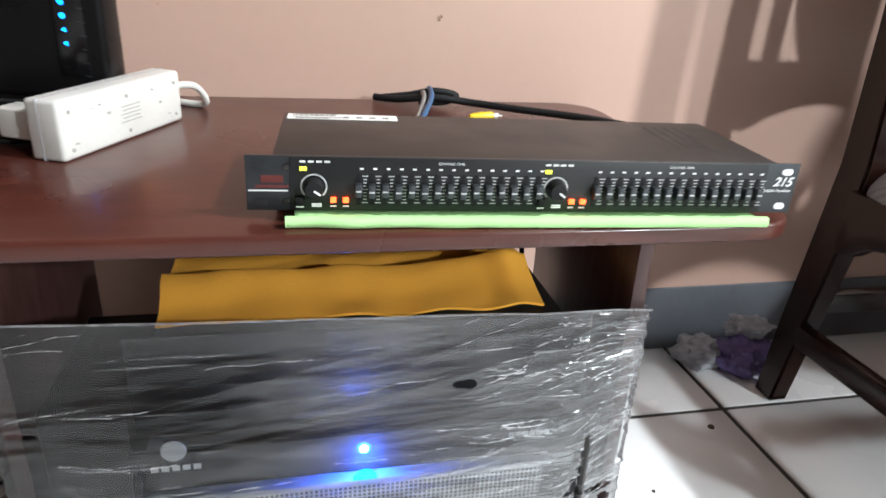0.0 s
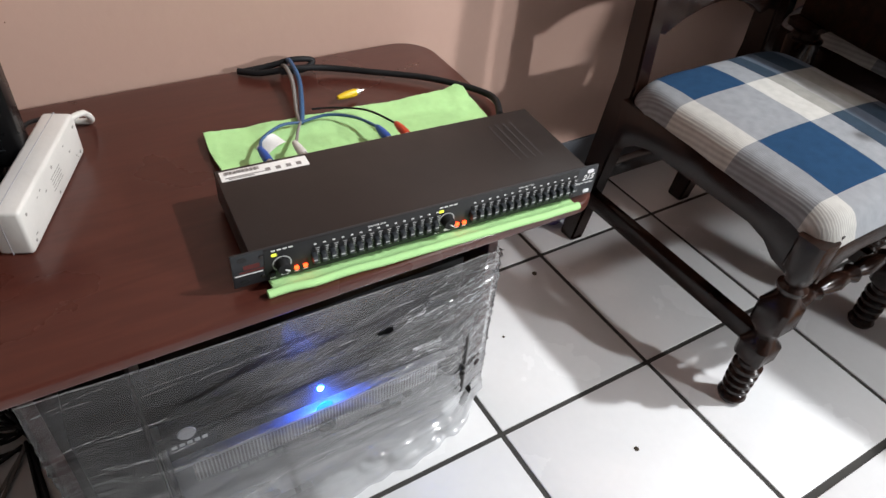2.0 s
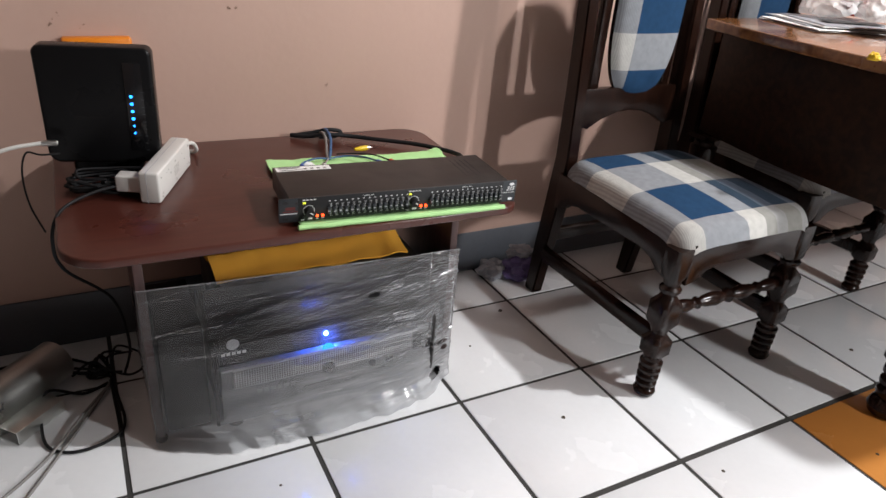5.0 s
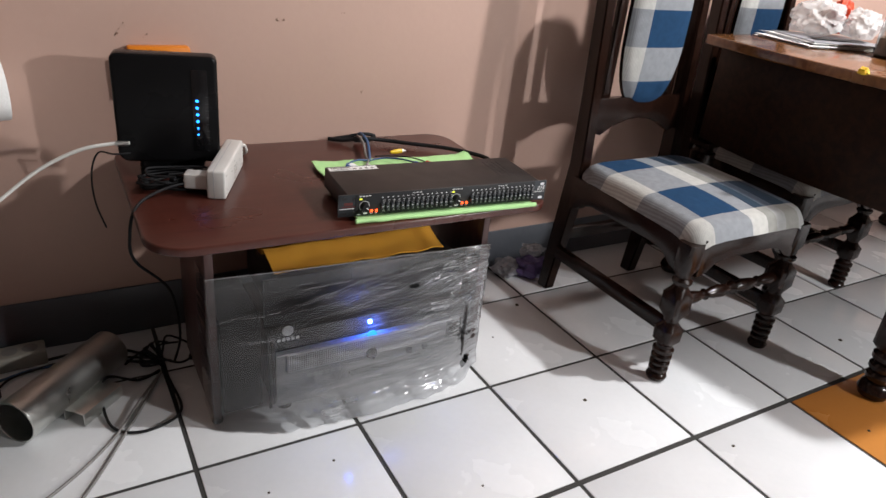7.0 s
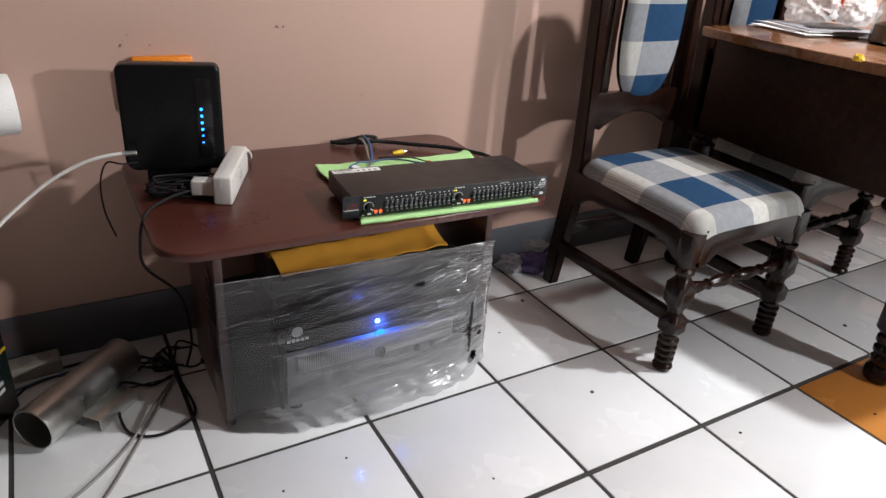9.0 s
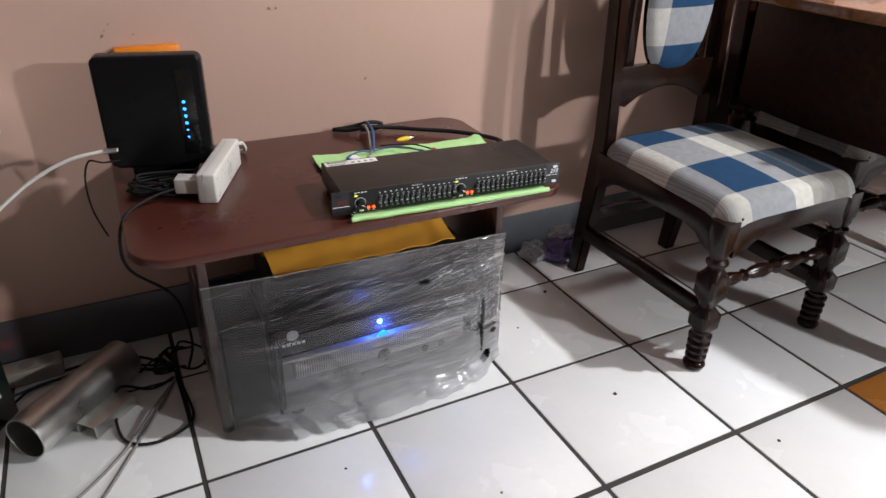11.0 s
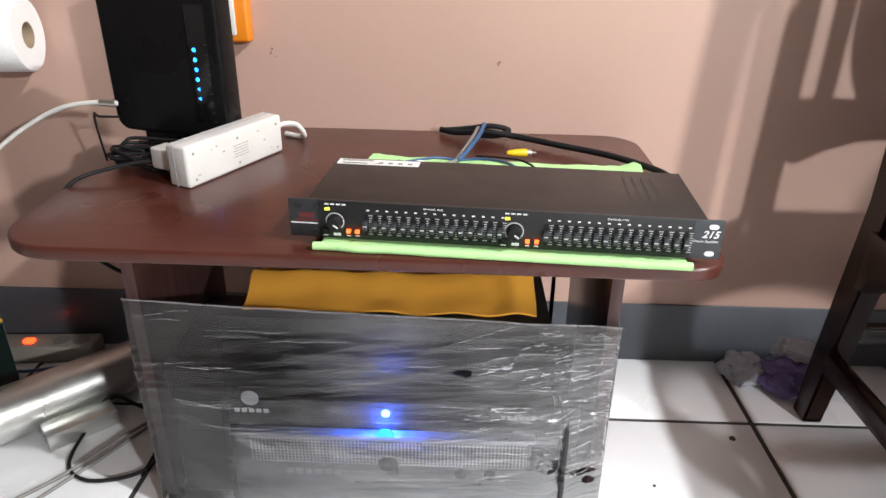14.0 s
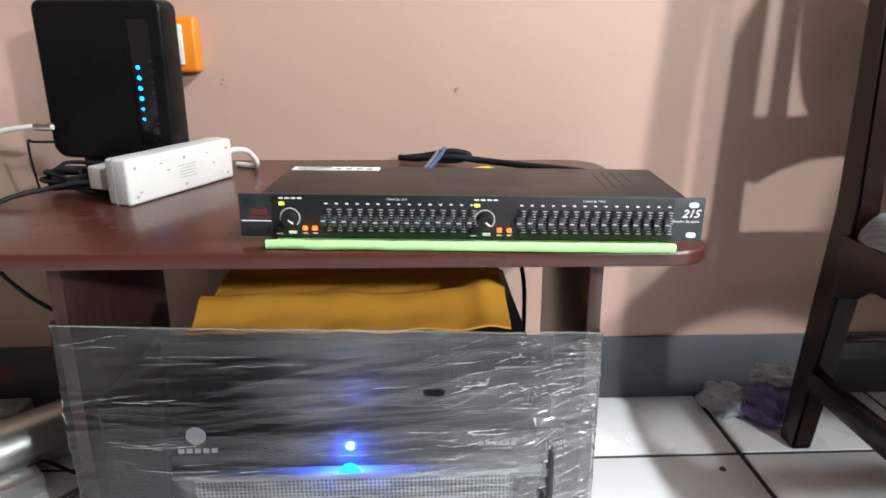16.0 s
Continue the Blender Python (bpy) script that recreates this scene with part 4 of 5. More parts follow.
# ---- router, white power strip, charger ----
router = thing("router", "upright black modem router with a column of blue lights", "router", TM @ pose(-0.957, 0.008, TOP, 0, 0, -12))
RW, RH, RD = 0.191, 0.213, 0.042
Z0 = 0.033
rb = slab(rounded(-RW / 2, 0, RW / 2, RH, (0.022, 0.02, 0.014, 0.014)), -RD, 0, 0.006, 3, pose(0, 0, Z0, 90))
body_r = part("body", rb, M_ROUTER, router, "matt black plastic case")
part("side_strip", box((0.03, 0.002, RH - 0.05), (RW / 2 - 0.034, -0.0004, Z0 + RH / 2), 0.0008), M_ROUTER_GL, body_r, "glossy black strip")
part("foot", slab(rounded(-0.06, 0.008, 0.06, 0.062, (0.012,) * 4), 0.0, Z0 + 0.006, 0.003, 2), M_ROUTER, router, "black foot")
for k in range(6):
    part("indicator_light", lathe([(0.003, 0), (0.0028, 0.0006)], 10 if k < 4 else 3, pose(RW / 2 - 0.040, -0.0016, Z0 + 0.127 - k * 0.0137, 90)), G_BLUE, body_r, "small blue light")
for k in range(9):
    part("icon", box((0.006, 0.0004, 0.0011), (RW / 2 - 0.021, -0.0016, Z0 + 0.135 - k * 0.0137)), M_EAR, body_r, "", 0)

sp = thing("power_strip", "white power strip lying on its edge on the table", "power strip", TM @ pose(-0.859, -0.036, TOP, 0, 0, -24))
SL, SHt, ST = 0.197, 0.058, 0.036
sb = part("body", box((ST, SL, SHt), (0, 0, SHt / 2 + 0.0002), 0.0045, 3), M_WHITE, sp, "white plastic body, scuffed")
part("seam", box((0.001, SL + 0.0008, SHt + 0.0006), (-0.004, 0, SHt / 2 + 0.0003), 0.0005), M_BAG_G, sb)
for y in (-0.085, 0.0, 0.085):
    for z in (0.010, 0.046):
        part("screw_hole", lathe([(0.0022, 0), (0.0018, 0.0004)], 8, Matrix.Translation((ST / 2 + 0.0002, y, z)) @ Matrix.Rotation(radians(90), 4, "Y")), M_SCUFF, sb)
for k in range(5):
    part("print", box((0.0004, 0.032 - 0.004 * (k % 2), 0.0008), (ST / 2 + 0.0001, 0.005, 0.020 + k * 0.004)), M_SCUFF, sb, "", 0)
scuff = bmesh.new()
for k in range(9):
    box((0.0003, rnd.uniform(0.001, 0.005), rnd.uniform(0.0008, 0.002)), (ST / 2 + 0.0001, rnd.uniform(-0.09, 0.09), rnd.uniform(0.008, 0.048)), bm=scuff)
tagged(part("scuffs", scuff, M_SCUFF, sb, "", 0), kind="stuff")
part("cord", tube([(0, SL / 2, 0.030), (0.004, SL / 2 + 0.02, 0.036), (0.012, SL / 2 + 0.045, 0.03), (0.010, SL / 2 + 0.065, 0.006), (-0.03, SL / 2 + 0.068, 0.004)], 0.0042, 8, 6), M_CABLE_W, sp)
ch = thing("usb_charger", "white usb charger plugged into the power strip", "charger", sp.matrix_basis @ pose(-0.041, -0.070, 0.028))
part("body", box((0.044, 0.03, 0.030), (0, 0, 0), 0.003, 3), M_WHITE, ch)
part("usb_plug", box((0.014, 0.010, 0.006), (-0.030, 0.002, -0.004), 0.001), M_STEEL, ch)
part("usb_grip", box((0.016, 0.013, 0.009), (-0.044, 0.002, -0.004), 0.003), M_RUBBER, ch)

# black leads heaped round the router's foot
rr = random.Random(11)
for k in range(7):
    a0 = rr.uniform(0, 6)
    pts = []
    for i in range(9):
        a = a0 + i * 0.8
        pts.append((-0.962 + 0.058 * math.cos(a) + rr.uniform(-0.012, 0.012), -0.048 + 0.024 * math.sin(a) + rr.uniform(-0.01, 0.01), TOP + 0.006 + 0.005 * k * 0.8 + rr.uniform(0, 0.006)))
    cable("charger_lead", pts, 0.0026 if k else 0.0038, M_RUBBER, "black lead heaped round the foot of the router", m=TM)
cable("charger_lead", [(-0.96, -0.06, TOP + 0.02), (-0.915, -0.045, TOP + 0.024), (-0.885, 0.03, TOP + 0.030), (-0.86, 0.09, TOP + 0.028), (-0.84, 0.14, TOP + 0.005)], 0.003, M_RUBBER, "black lead passing behind the power strip", m=TM)
cable("coaxial_cable", [(-1.03, 0.0, 0.545), (-1.06, 0.0, 0.546), (-1.12, 0.005, 0.535), (-1.19, 0.01, 0.50), (-1.26, 0.0, 0.45), (-1.33, -0.03, 0.40), (-1.44, -0.05, 0.36)], 0.0036, M_CABLE_W, "white coaxial cable hanging from the router")
cable("coaxial_plug", [(-1.032, 0.0, 0.545), (-1.055, 0.0, 0.546)], 0.0055, M_STEEL, "metal plug of the white cable", 4)
cable("thin_lead", [(-1.03, 0.0, 0.525), (-1.06, 0.0, 0.525), (-1.085, 0.03, 0.52), (-1.10, 0.06, 0.47), (-1.10, 0.08, 0.40), (-1.085, 0.10, 0.33)], 0.0018, M_RUBBER, "thin black lead hanging behind the table")
cable("power_lead", [(-0.90, -0.075, TOP + 0.026), (-0.95, -0.085, TOP + 0.030), (-1.00, -0.10, TOP + 0.024), (-1.043, -0.135, TOP + 0.012), (-1.060, -0.15, 0.42), (-1.052, -0.10, 0.34), (-0.985, -0.02, 0.22), (-0.967, 0.02, 0.08), (-0.985, 0.02, 0.008)], 0.003, M_RUBBER, "black lead running off the table edge to the floor")

ob = thing("socket_box", "orange wall socket box with a white plate", "socket", pose(-0.938, WALL_Y, 0.653))
part("case", box((0.125, 0.028, 0.085), (0, -0.014, 0), 0.006, 3), M_ORANGE, ob, "orange plastic case")
part("plate", box((0.085, 0.006, 0.062), (0, -0.030, 0), 0.003, 2), M_WHITE, ob, "white cover plate")

tr = thing("toilet_roll", "white toilet paper roll on a wall rod", "toilet roll", Matrix.Translation((-1.273, 0.125, 0.622)) @ Matrix.Rotation(radians(8), 4, 'Z') @ Matrix.Rotation(radians(90), 4, 'Y'))
bm = bmesh.new()
prof = [(0.021, -0.05), (0.056, -0.05), (0.0575, -0.047), (0.0575, 0.047), (0.056, 0.05), (0.021, 0.05)]
seg = 40
rings = [[bm.verts.new((r * (1 + 0.02 * math.sin(3 * a)) * math.cos(a), r * math.sin(a), z)) for a in (2 * math.pi * i / seg for i in range(seg))] for r, z in prof]
for k in range(6):
    A, B = rings[k], rings[(k + 1) % 6]
    for i in range(seg):
        bm.faces.new((A[i], A[(i + 1) % seg], B[(i + 1) % seg], B[i]))
part("paper", bm, M_PAPER, tr)
bm = bmesh.new()
rings = [[bm.verts.new((r * math.cos(a), r * math.sin(a), z)) for a in (2 * math.pi * i / 24 for i in range(24))] for r, z in ((0.0205, -0.0495), (0.0208, 0.0495), (0.0195, 0.0495), (0.0195, -0.0495))]
for k in range(4):
    A, B = rings[k], rings[(k + 1) % 4]
    for i in range(24):
        bm.faces.new((A[i], A[(i + 1) % 24], B[(i + 1) % 24], B[i]))
part("core", bm, M_CARD, tr, "brown card core")
part("rod", tube([(0.0135, 0, 0.02), (0.0135, 0, -0.062), (0.0135, 0.012, -0.068), (0.0135, 0.062, -0.076)], 0.006, 10, 4), M_STEEL, tr)

# ---- things on the floor by the wall ----
bx = thing("carton", "dark green glossy carton with a yellow line and white print", "box", pose(-1.327, 0.03, 0, 0, 0, 60))
part("body", box((0.42, 0.18, 0.58), (-0.21, 0.09, 0.29), 0.002), M_BOX, bx)
part("side", box((0.0012, 0.176, 0.574), (0.0004, 0.091, 0.29)), M_BOXSIDE, bx, "pale grey printed side", 0)
part("line", box((0.42, 0.0006, 0.008), (-0.21, -0.0003, 0.15)), M_PRINT_Y, bx, "", 0)
for z, w in ((0.085, 0.10), (0.068, 0.07)):
    part("print", box((w, 0.0006, 0.009), (-0.03 - w / 2, -0.0003, z)), M_PRINT, bx, "", 0)
part("stripe", box((0.02, 0.0006, 0.11), (-0.045, -0.0003, 0.235), m=None), M_BOXSIDE, bx, "", 0)

can = thing("steel_tube", "shiny open steel tube lying on the floor", "tube", Matrix.Translation((-1.30, -0.128, 0.0455)) @ Matrix.Rotation(radians(46), 4, "Z") @ Matrix.Rotation(radians(90), 4, "Y"))
bm = bmesh.new()
seg = 40
prof = [(0.0435, 0.0), (0.0455, 0.001), (0.0455, 0.27), (0.044, 0.272), (0.0425, 0.27), (0.0425, 0.001)]
rings = [[bm.verts.new((r * math.cos(a), r * math.sin(a), z)) for a in (2 * math.pi * i / seg for i in range(seg))] for r, z in prof]
for k in range(6):
    A, B = rings[k], rings[(k + 1) % 6]
    for i in range(seg):
        bm.faces.new((A[i], A[(i + 1) % seg], B[(i + 1) % seg], B[i]))
part("shell", bm, M_STEEL, can)
# black disc across the bore stands in for the shade deep in the tube
part("bore_shade", lathe([(0.0422, 0.20), (0.0422, 0.204)], 30), M_PANEL, can, "black disc for the shade inside")
mb = thing("metal_profile", "small bent steel channel lying on the floor", "metal part", pose(-1.16, -0.075, 0, 0, 0, 44))
part("web", box((0.11, 0.05, 0.002), (0, 0, 0.028), 0.0006), M_STEEL, mb)
for y in (-0.024, 0.024):
    part("flange", box((0.11, 0.002, 0.028), (0, y, 0.014), 0.0006), M_STEEL, mb)

fs = thing("power_strip", "beige floor power strip with a glowing red switch", "power strip", pose(-1.37, 0.14, 0, 0, 0, 4))
part("body", box((0.26, 0.055, 0.036), (0, 0, 0.018), 0.005, 3), M_BEIGE, fs)
part("switch", box((0.02, 0.014, 0.010), (0.0, -0.005, 0.037), 0.002), G_RED, fs, "glowing red rocker switch")
for x in (-0.08, 0.06, 0.1):
    part("socket", lathe([(0.016, 0), (0.016, 0.001)], 18, pose(x, 0, 0.0358)), M_CABLE_G, fs)
cable("network_cable", [(-1.46, 0.10, 0.006), (-1.36, 0.075, 0.008), (-1.27, 0.10, 0.007), (-1.18, 0.09, 0.010), (-1.12, 0.12, 0.006)], 0.0032, M_BLUE_C, "blue network cable on the floor")
cable("floor_lead", [(-1.30, 0.12, 0.006), (-1.2, 0.135, 0.006), (-1.12, 0.13, 0.008), (-1.05, 0.08, 0.007), (-1.01, 0.01, 0.006)], 0.003, M_RUBBER, "black lead on the floor")
cable("floor_lead", [(-1.47, 0.04, 0.005), (-1.40, 0.03, 0.005), (-1.34, 0.05, 0.007), (-1.30, 0.09, 0.006), (-1.18, 0.10, 0.012), (-1.08, 0.06, 0.006), (-0.99, 0.03, 0.006)], 0.0026, M_RUBBER, "thin black lead on the floor")
cable("floor_lead", [(-1.02, 0.0, 0.006), (-1.07, -0.02, 0.006), (-1.13, -0.02, 0.03), (-1.145, -0.08, 0.010), (-1.135, -0.16, 0.005), (-1.09, -0.195, 0.005), (-1.03, -0.185, 0.005), (-1.0, -0.15, 0.006), (-1.005, -0.06, 0.006), (-1.015, 0.0, 0.01)], 0.003, M_RUBBER, "looped black lead on the floor")
cable("floor_lead", [(-1.015, 0.0, 0.008), (-1.06, -0.09, 0.005), (-1.12, -0.20, 0.005), (-1.19, -0.32, 0.005), (-1.27, -0.43, 0.005)], 0.003, M_CABLE_G, "grey lead trailing over the tiles")
cable("floor_lead", [(-1.02, -0.01, 0.006), (-1.075, -0.10, 0.010), (-1.14, -0.20, 0.005), (-1.24, -0.30, 0.005), (-1.38, -0.39, 0.005), (-1.52, -0.44, 0.005)], 0.003, M_CABLE_G, "grey lead trailing over the tiles")
cable("floor_lead", [(-1.015, 0.0, 0.012), (-1.011, -0.10, 0.004), (-1.008, -0.18, 0.003)], 0.003, M_RUBBER, "black lead lying along the joint")
tg = random.Random(17)
for k in range(7):
    a = radians(tg.uniform(10, 170))
    r0, r1 = tg.uniform(0.05, 0.11), tg.uniform(0.03, 0.08)
    cable("floor_lead", [(-1.017 + r0 * math.cos(a), 0.03 + r0 * 0.9 * math.sin(a), 0.005), (-1.017 + 0.4 * r0 * math.cos(a + 0.5), 0.03 + 0.4 * r0 * math.sin(a + 0.5), 0.02 + 0.006 * k), (-1.017, 0.02, 0.012 + 0.003 * k),
                         (-1.017 - r1 * math.cos(a - 0.6), 0.03 + 0.5 * r1 * math.sin(a + 2.0), 0.022), (-1.017 - 1.6 * r1 * math.cos(a - 0.2), 0.06 + 0.6 * r1 * math.sin(a), 0.005)], 0.0026, M_RUBBER, "black lead in a tangle on the floor", 6)


def crumpled(name, size, at, material, label, cat, seed, amp=0.35, rz=0, part_name="film"):
    """A crumpled bag: a lump with many sharp folds."""
    t = thing(name, label, cat, pose(*at, 0, 0, rz))
    bm = bmesh.new()
    bmesh.ops.create_icosphere(bm, subdivisions=5, radius=1)
    for v in bm.verts:
        p = v.co.copy()
        d = 1 + amp * noise.turbulence(p * 1.1 + Vector((seed, 0, 0)), 3, True) - amp * 0.6 + 0.4 * amp * nz(p.x * 2.6 + seed, p.y * 2.6, p.z * 2.6)
        d += amp * 0.4 * ((1 - abs(nz(p.x * 2.1 + seed, p.y * 2.1 + 3, p.z * 2.1))) ** 4 - 0.4)
        v.co = Vector((p.x * size[0] * d, p.y * size[1] * d, max(p.z * d, -0.75) * size[2] + 0.75 * size[2]))
    part(part_name, bm, material, t, "", 50)
    return t


crumpled("plastic_bag", (0.06, 0.05, 0.040), (0.105, 0.105, 0), M_BAG_P, "crumpled purple plastic bag on the floor", "bag", 3)
crumpled("plastic_bag", (0.045, 0.04, 0.032), (0.03, 0.135, 0), M_BAG_G, "crumpled clear plastic bag on the floor", "bag", 8)
crumpled("plastic_bag", (0.045, 0.03, 0.022), (0.115, 0.125, 0.058), M_BAG_G, "knotted grey plastic bag on the purple bag", "bag", 14, 0.5)
dirt = bmesh.new()
for x, y, s in ((-0.049, -0.043, 0.006), (-0.15, -0.47, 0.005), (0.06, -0.73, 0.004), (-0.52, -0.6, 0.003), (0.42, -0.83, 0.004), (-0.9, -0.45, 0.003), (0.0, -0.52, 0.003), (-0.21, -0.16, 0.003), (0.75, -0.55, 0.006), (-0.76, -0.42, 0.003)):
    lathe([(s, 0), (s * 0.7, s * 0.5), (s * 0.1, s * 0.7)], 6, pose(x, y, 0, 0, 0, x * 900), dirt)
tagged(part("crumbs", dirt, M_DIRT, None), "small dark crumbs lying on the tiles", "crumbs", kind="stuff")


# ---- dining chair ----
def uv_xy(o, fx, fy, su, sv, ou=0.0, ov=0.0):
    me = o.data
    uv = me.uv_layers.new(name="UVMap")
    for l in me.loops:
        c = me.vertices[l.vertex_index].co
        uv.data[l.index].uv = (fx(c) * su + ou, fy(c) * sv + ov)


CH = thing("dining_chair", "dark wood dining chair with blue plaid upholstery, facing the room", "chair", pose(0.281, -0.236, 0), group="dining chairs")
leg_prof = [(0.014, 0), (0.023, 0.004), (0.026, 0.012), (0.023, 0.020), (0.019, 0.023), (0.024, 0.030), (0.024, 0.036), (0.019, 0.041), (0.025, 0.048), (0.025, 0.054), (0.020, 0.059), (0.0255, 0.066),
            (0.0255, 0.072), (0.020, 0.077), (0.026, 0.084), (0.026, 0.092), (0.020, 0.097), (0.019, 0.104), (0.026, 0.118), (0.027, 0.150), (0.021, 0.163), (0.018, 0.171), (0.021, 0.181),
            (0.028, 0.200), (0.028, 0.244), (0.020, 0.262), (0.017, 0.268), (0.024, 0.278), (0.024, 0.284), (0.017, 0.290), (0.021, 0.306), (0.023, 0.318), (0.023, 0.380)]
SQ = (18, 19, 23, 24, 31, 32)
for x in (-0.199, 0.194):
    part("front_leg", lathe(leg_prof, 24, pose(x, -0.233, 0), None, SQ), M_DARKWOOD, CH, "turned front leg with rings")
for x, x2 in ((-0.175, -0.176), (0.17, 0.172)):
    bm = bmesh.new()
    prof = [(0.262, 0.0, 0.034, 0.042), (0.243, 0.14, 0.036, 0.05), (0.219, 0.30, 0.038, 0.056), (0.208, 0.42, 0.036, 0.052), (0.214, 0.6, 0.034, 0.046), (0.226, 0.85, 0.032, 0.042), (0.246, 1.13, 0.030, 0.036)]
    rows = []
    for y, z, w, d in prof:
        rows.append([bm.verts.new((x + sx * w / 2, y + sy * d / 2, z)) for sx, sy in ((-1, -1), (1, -1), (1, 1), (-1, 1))])
    for a, b in zip(rows, rows[1:]):
        for i in range(4):
            bm.faces.new((a[i], a[(i + 1) % 4], b[(i + 1) % 4], b[i]))
    bm.faces.new(rows[0][::-1])
    bm.faces.new(rows[-1])
    bmesh.ops.bevel(bm, geom=[e for e in bm.edges], offset=0.004, segments=2, affect="EDGES")
    part("back_post", bm, M_DARKWOOD, CH, "raked back post")
# rails and stretchers
def shaped_rail(half, m):
    """A deep rail whose lower edge curves down to the legs."""
    return slab([(-half, 0.388), (-half, 0.292), (-half + 0.03, 0.300), (-half + 0.055, 0.320), (-half + 0.09, 0.330), (half - 0.09, 0.330), (half - 0.055, 0.320), (half - 0.03, 0.300), (half, 0.292), (half, 0.388)], -0.012, 0.012, 0.002, 2, m @ pose(0, 0, 0, 90))


part("seat_rail", shaped_rail(0.176, pose(-0.002, -0.240, 0)), M_DARKWOOD, CH, "deep front rail with a curved lower edge")
part("seat_rail", box((0.33, 0.026, 0.075), (0, 0.205, 0.350), 0.004), M_DARKWOOD, CH)
for x in (-0.186, 0.186):
    part("seat_rail", shaped_rail(0.204, pose(x * 1.02, -0.010, 0, 0, 0, 90)), M_DARKWOOD, CH, "deep side rail with a curved lower edge")
    part("side_stretcher", box((0.024, 0.44, 0.036), (x, 0.002, 0.140), 0.004), M_DARKWOOD, CH, "square side stretcher")
sprof = [(0.010, -0.175), (0.014, -0.165), (0.016, -0.14), (0.012, -0.118), (0.009, -0.108), (0.015, -0.10), (0.009, -0.092), (0.014, -0.075), (0.017, -0.045), (0.013, -0.022), (0.010, -0.014), (0.018, 0.0),
         (0.010, 0.014), (0.013, 0.022), (0.017, 0.045), (0.014, 0.075), (0.009, 0.092), (0.015, 0.10), (0.009, 0.108), (0.012, 0.118), (0.016, 0.14), (0.014, 0.165), (0.010, 0.175)]
part("front_stretcher", lathe(sprof, 18, Matrix.Translation((0.001, -0.231, 0.222)) @ Matrix.Rotation(radians(90), 4, "Y")), M_DARKWOOD, CH, "turned front stretcher")
part("back_stretcher", box((0.33, 0.022, 0.034), (0, 0.235, 0.19), 0.004), M_DARKWOOD, CH)


def seat_fn(u, v):
    # a domed cushion, rolled down at the edges
    a, b = 2 * u - 1, 2 * v - 1
    x = a * (0.215 - 0.014 * v)
    y = -0.259 + 0.457 * v
    e = max(abs(a), abs(b))
    n = (abs(a) ** 9 + abs(b) ** 9) ** (1 / 9)
    drop = 0.0 if n < 0.88 else 0.034 * min(1.2, (n - 0.88) / 0.12) ** 2.2
    k = 1.0 if n <= 1 else 1 / n
    cx, cy = 0.0, -0.032
    return (cx + (x - cx) * (k if n > 1 else 1), cy + (y - cy) * (k if n > 1 else 1), 0.372 + 0.044 + 0.011 * v + 0.014 * (1 - a ** 4) * (1 - abs(b) ** 3) - drop + 0.0012 * nz(u * 9, v * 9))


seat = part("seat", sheet(48, 48, seat_fn), M_PLAID, CH, "padded seat in blue and cream plaid cloth", 80)
uv_xy(seat, lambda c: c.x, lambda c: c.y, 2.294, -2.174, 0.5, 0.43)
part("seat_board", slab(rounded(-0.175, -0.215, 0.175, 0.165, (0.03,) * 4), 0.364, 0.375, 0.002), M_DARKWOOD, CH)

# backrest: lower rail, splat frame, padded panel, top rail
bm = slab([(-0.16, 0.60), (-0.158, 0.505), (-0.13, 0.497), (-0.09, 0.520), (-0.04, 0.536), (0.0, 0.540), (0.04, 0.536), (0.09, 0.520), (0.13, 0.497), (0.156, 0.505), (0.156, 0.60)], -0.012, 0.012, 0.003, 2, pose(0, 0.213, 0, 90))
part("back_rail", bm, M_DARKWOOD, CH, "shaped lower back rail")
part("top_rail", slab([(-0.19, 1.07), (0.19, 1.07), (0.18, 1.13), (0.10, 1.16), (0.0, 1.17), (-0.10, 1.16), (-0.18, 1.13)], -0.013, 0.013, 0.004, 2, pose(0, 0.244, 0, 90)), M_DARKWOOD, CH, "arched top rail")
for x in (-0.118, 0.118):
    part("back_slat", box((0.026, 0.02, 0.50), (x, 0.226, 0.83), 0.003), M_DARKWOOD, CH)


def pad_fn(u, v):
    a = 2 * math.pi * u
    ca, sa = math.cos(a), math.sin(a)
    r = v
    sx = abs(ca) ** 0.72 * (1 if ca > 0 else -1)
    sz = abs(sa) ** 0.75 * (1 if sa > 0 else -1)
    return (0.012 + 0.108 * r * sx, 0.2095 - 0.024 * math.sqrt(max(0, 1 - r ** 3.2)), 0.796 + 0.225 * r * sz)


pad = part("back_pad", sheet(48, 12, pad_fn), M_PLAID, CH, "padded back panel in blue plaid cloth", 80)
uv_xy(pad, lambda c: c.x, lambda c: c.z, 1.92, 3.33, 0.23, -1.9)
pb = bmesh.new()
ring = [pb.verts.new((0.012 + 0.108 * abs(math.cos(a)) ** 0.72 * (1 if math.cos(a) > 0 else -1), 0.2097, 0.796 + 0.225 * abs(math.sin(a)) ** 0.75 * (1 if math.sin(a) > 0 else -1))) for a in (2 * math.pi * i / 48 for i in range(48))]
f = pb.faces.new(ring)
ex_ = bmesh.ops.extrude_face_region(pb, geom=[f])
bmesh.ops.translate(pb, vec=(0, 0.012, 0), verts=[v for v in ex_["geom"] if isinstance(v, bmesh.types.BMVert)])
part("pad_board", pb, M_DARKWOOD, CH)

c2 = copy_thing(CH, pose(0.872, -0.100, 0, 0, 0, 2))
tagged(c2, "dark wood dining chair with plaid upholstery pushed under the table")

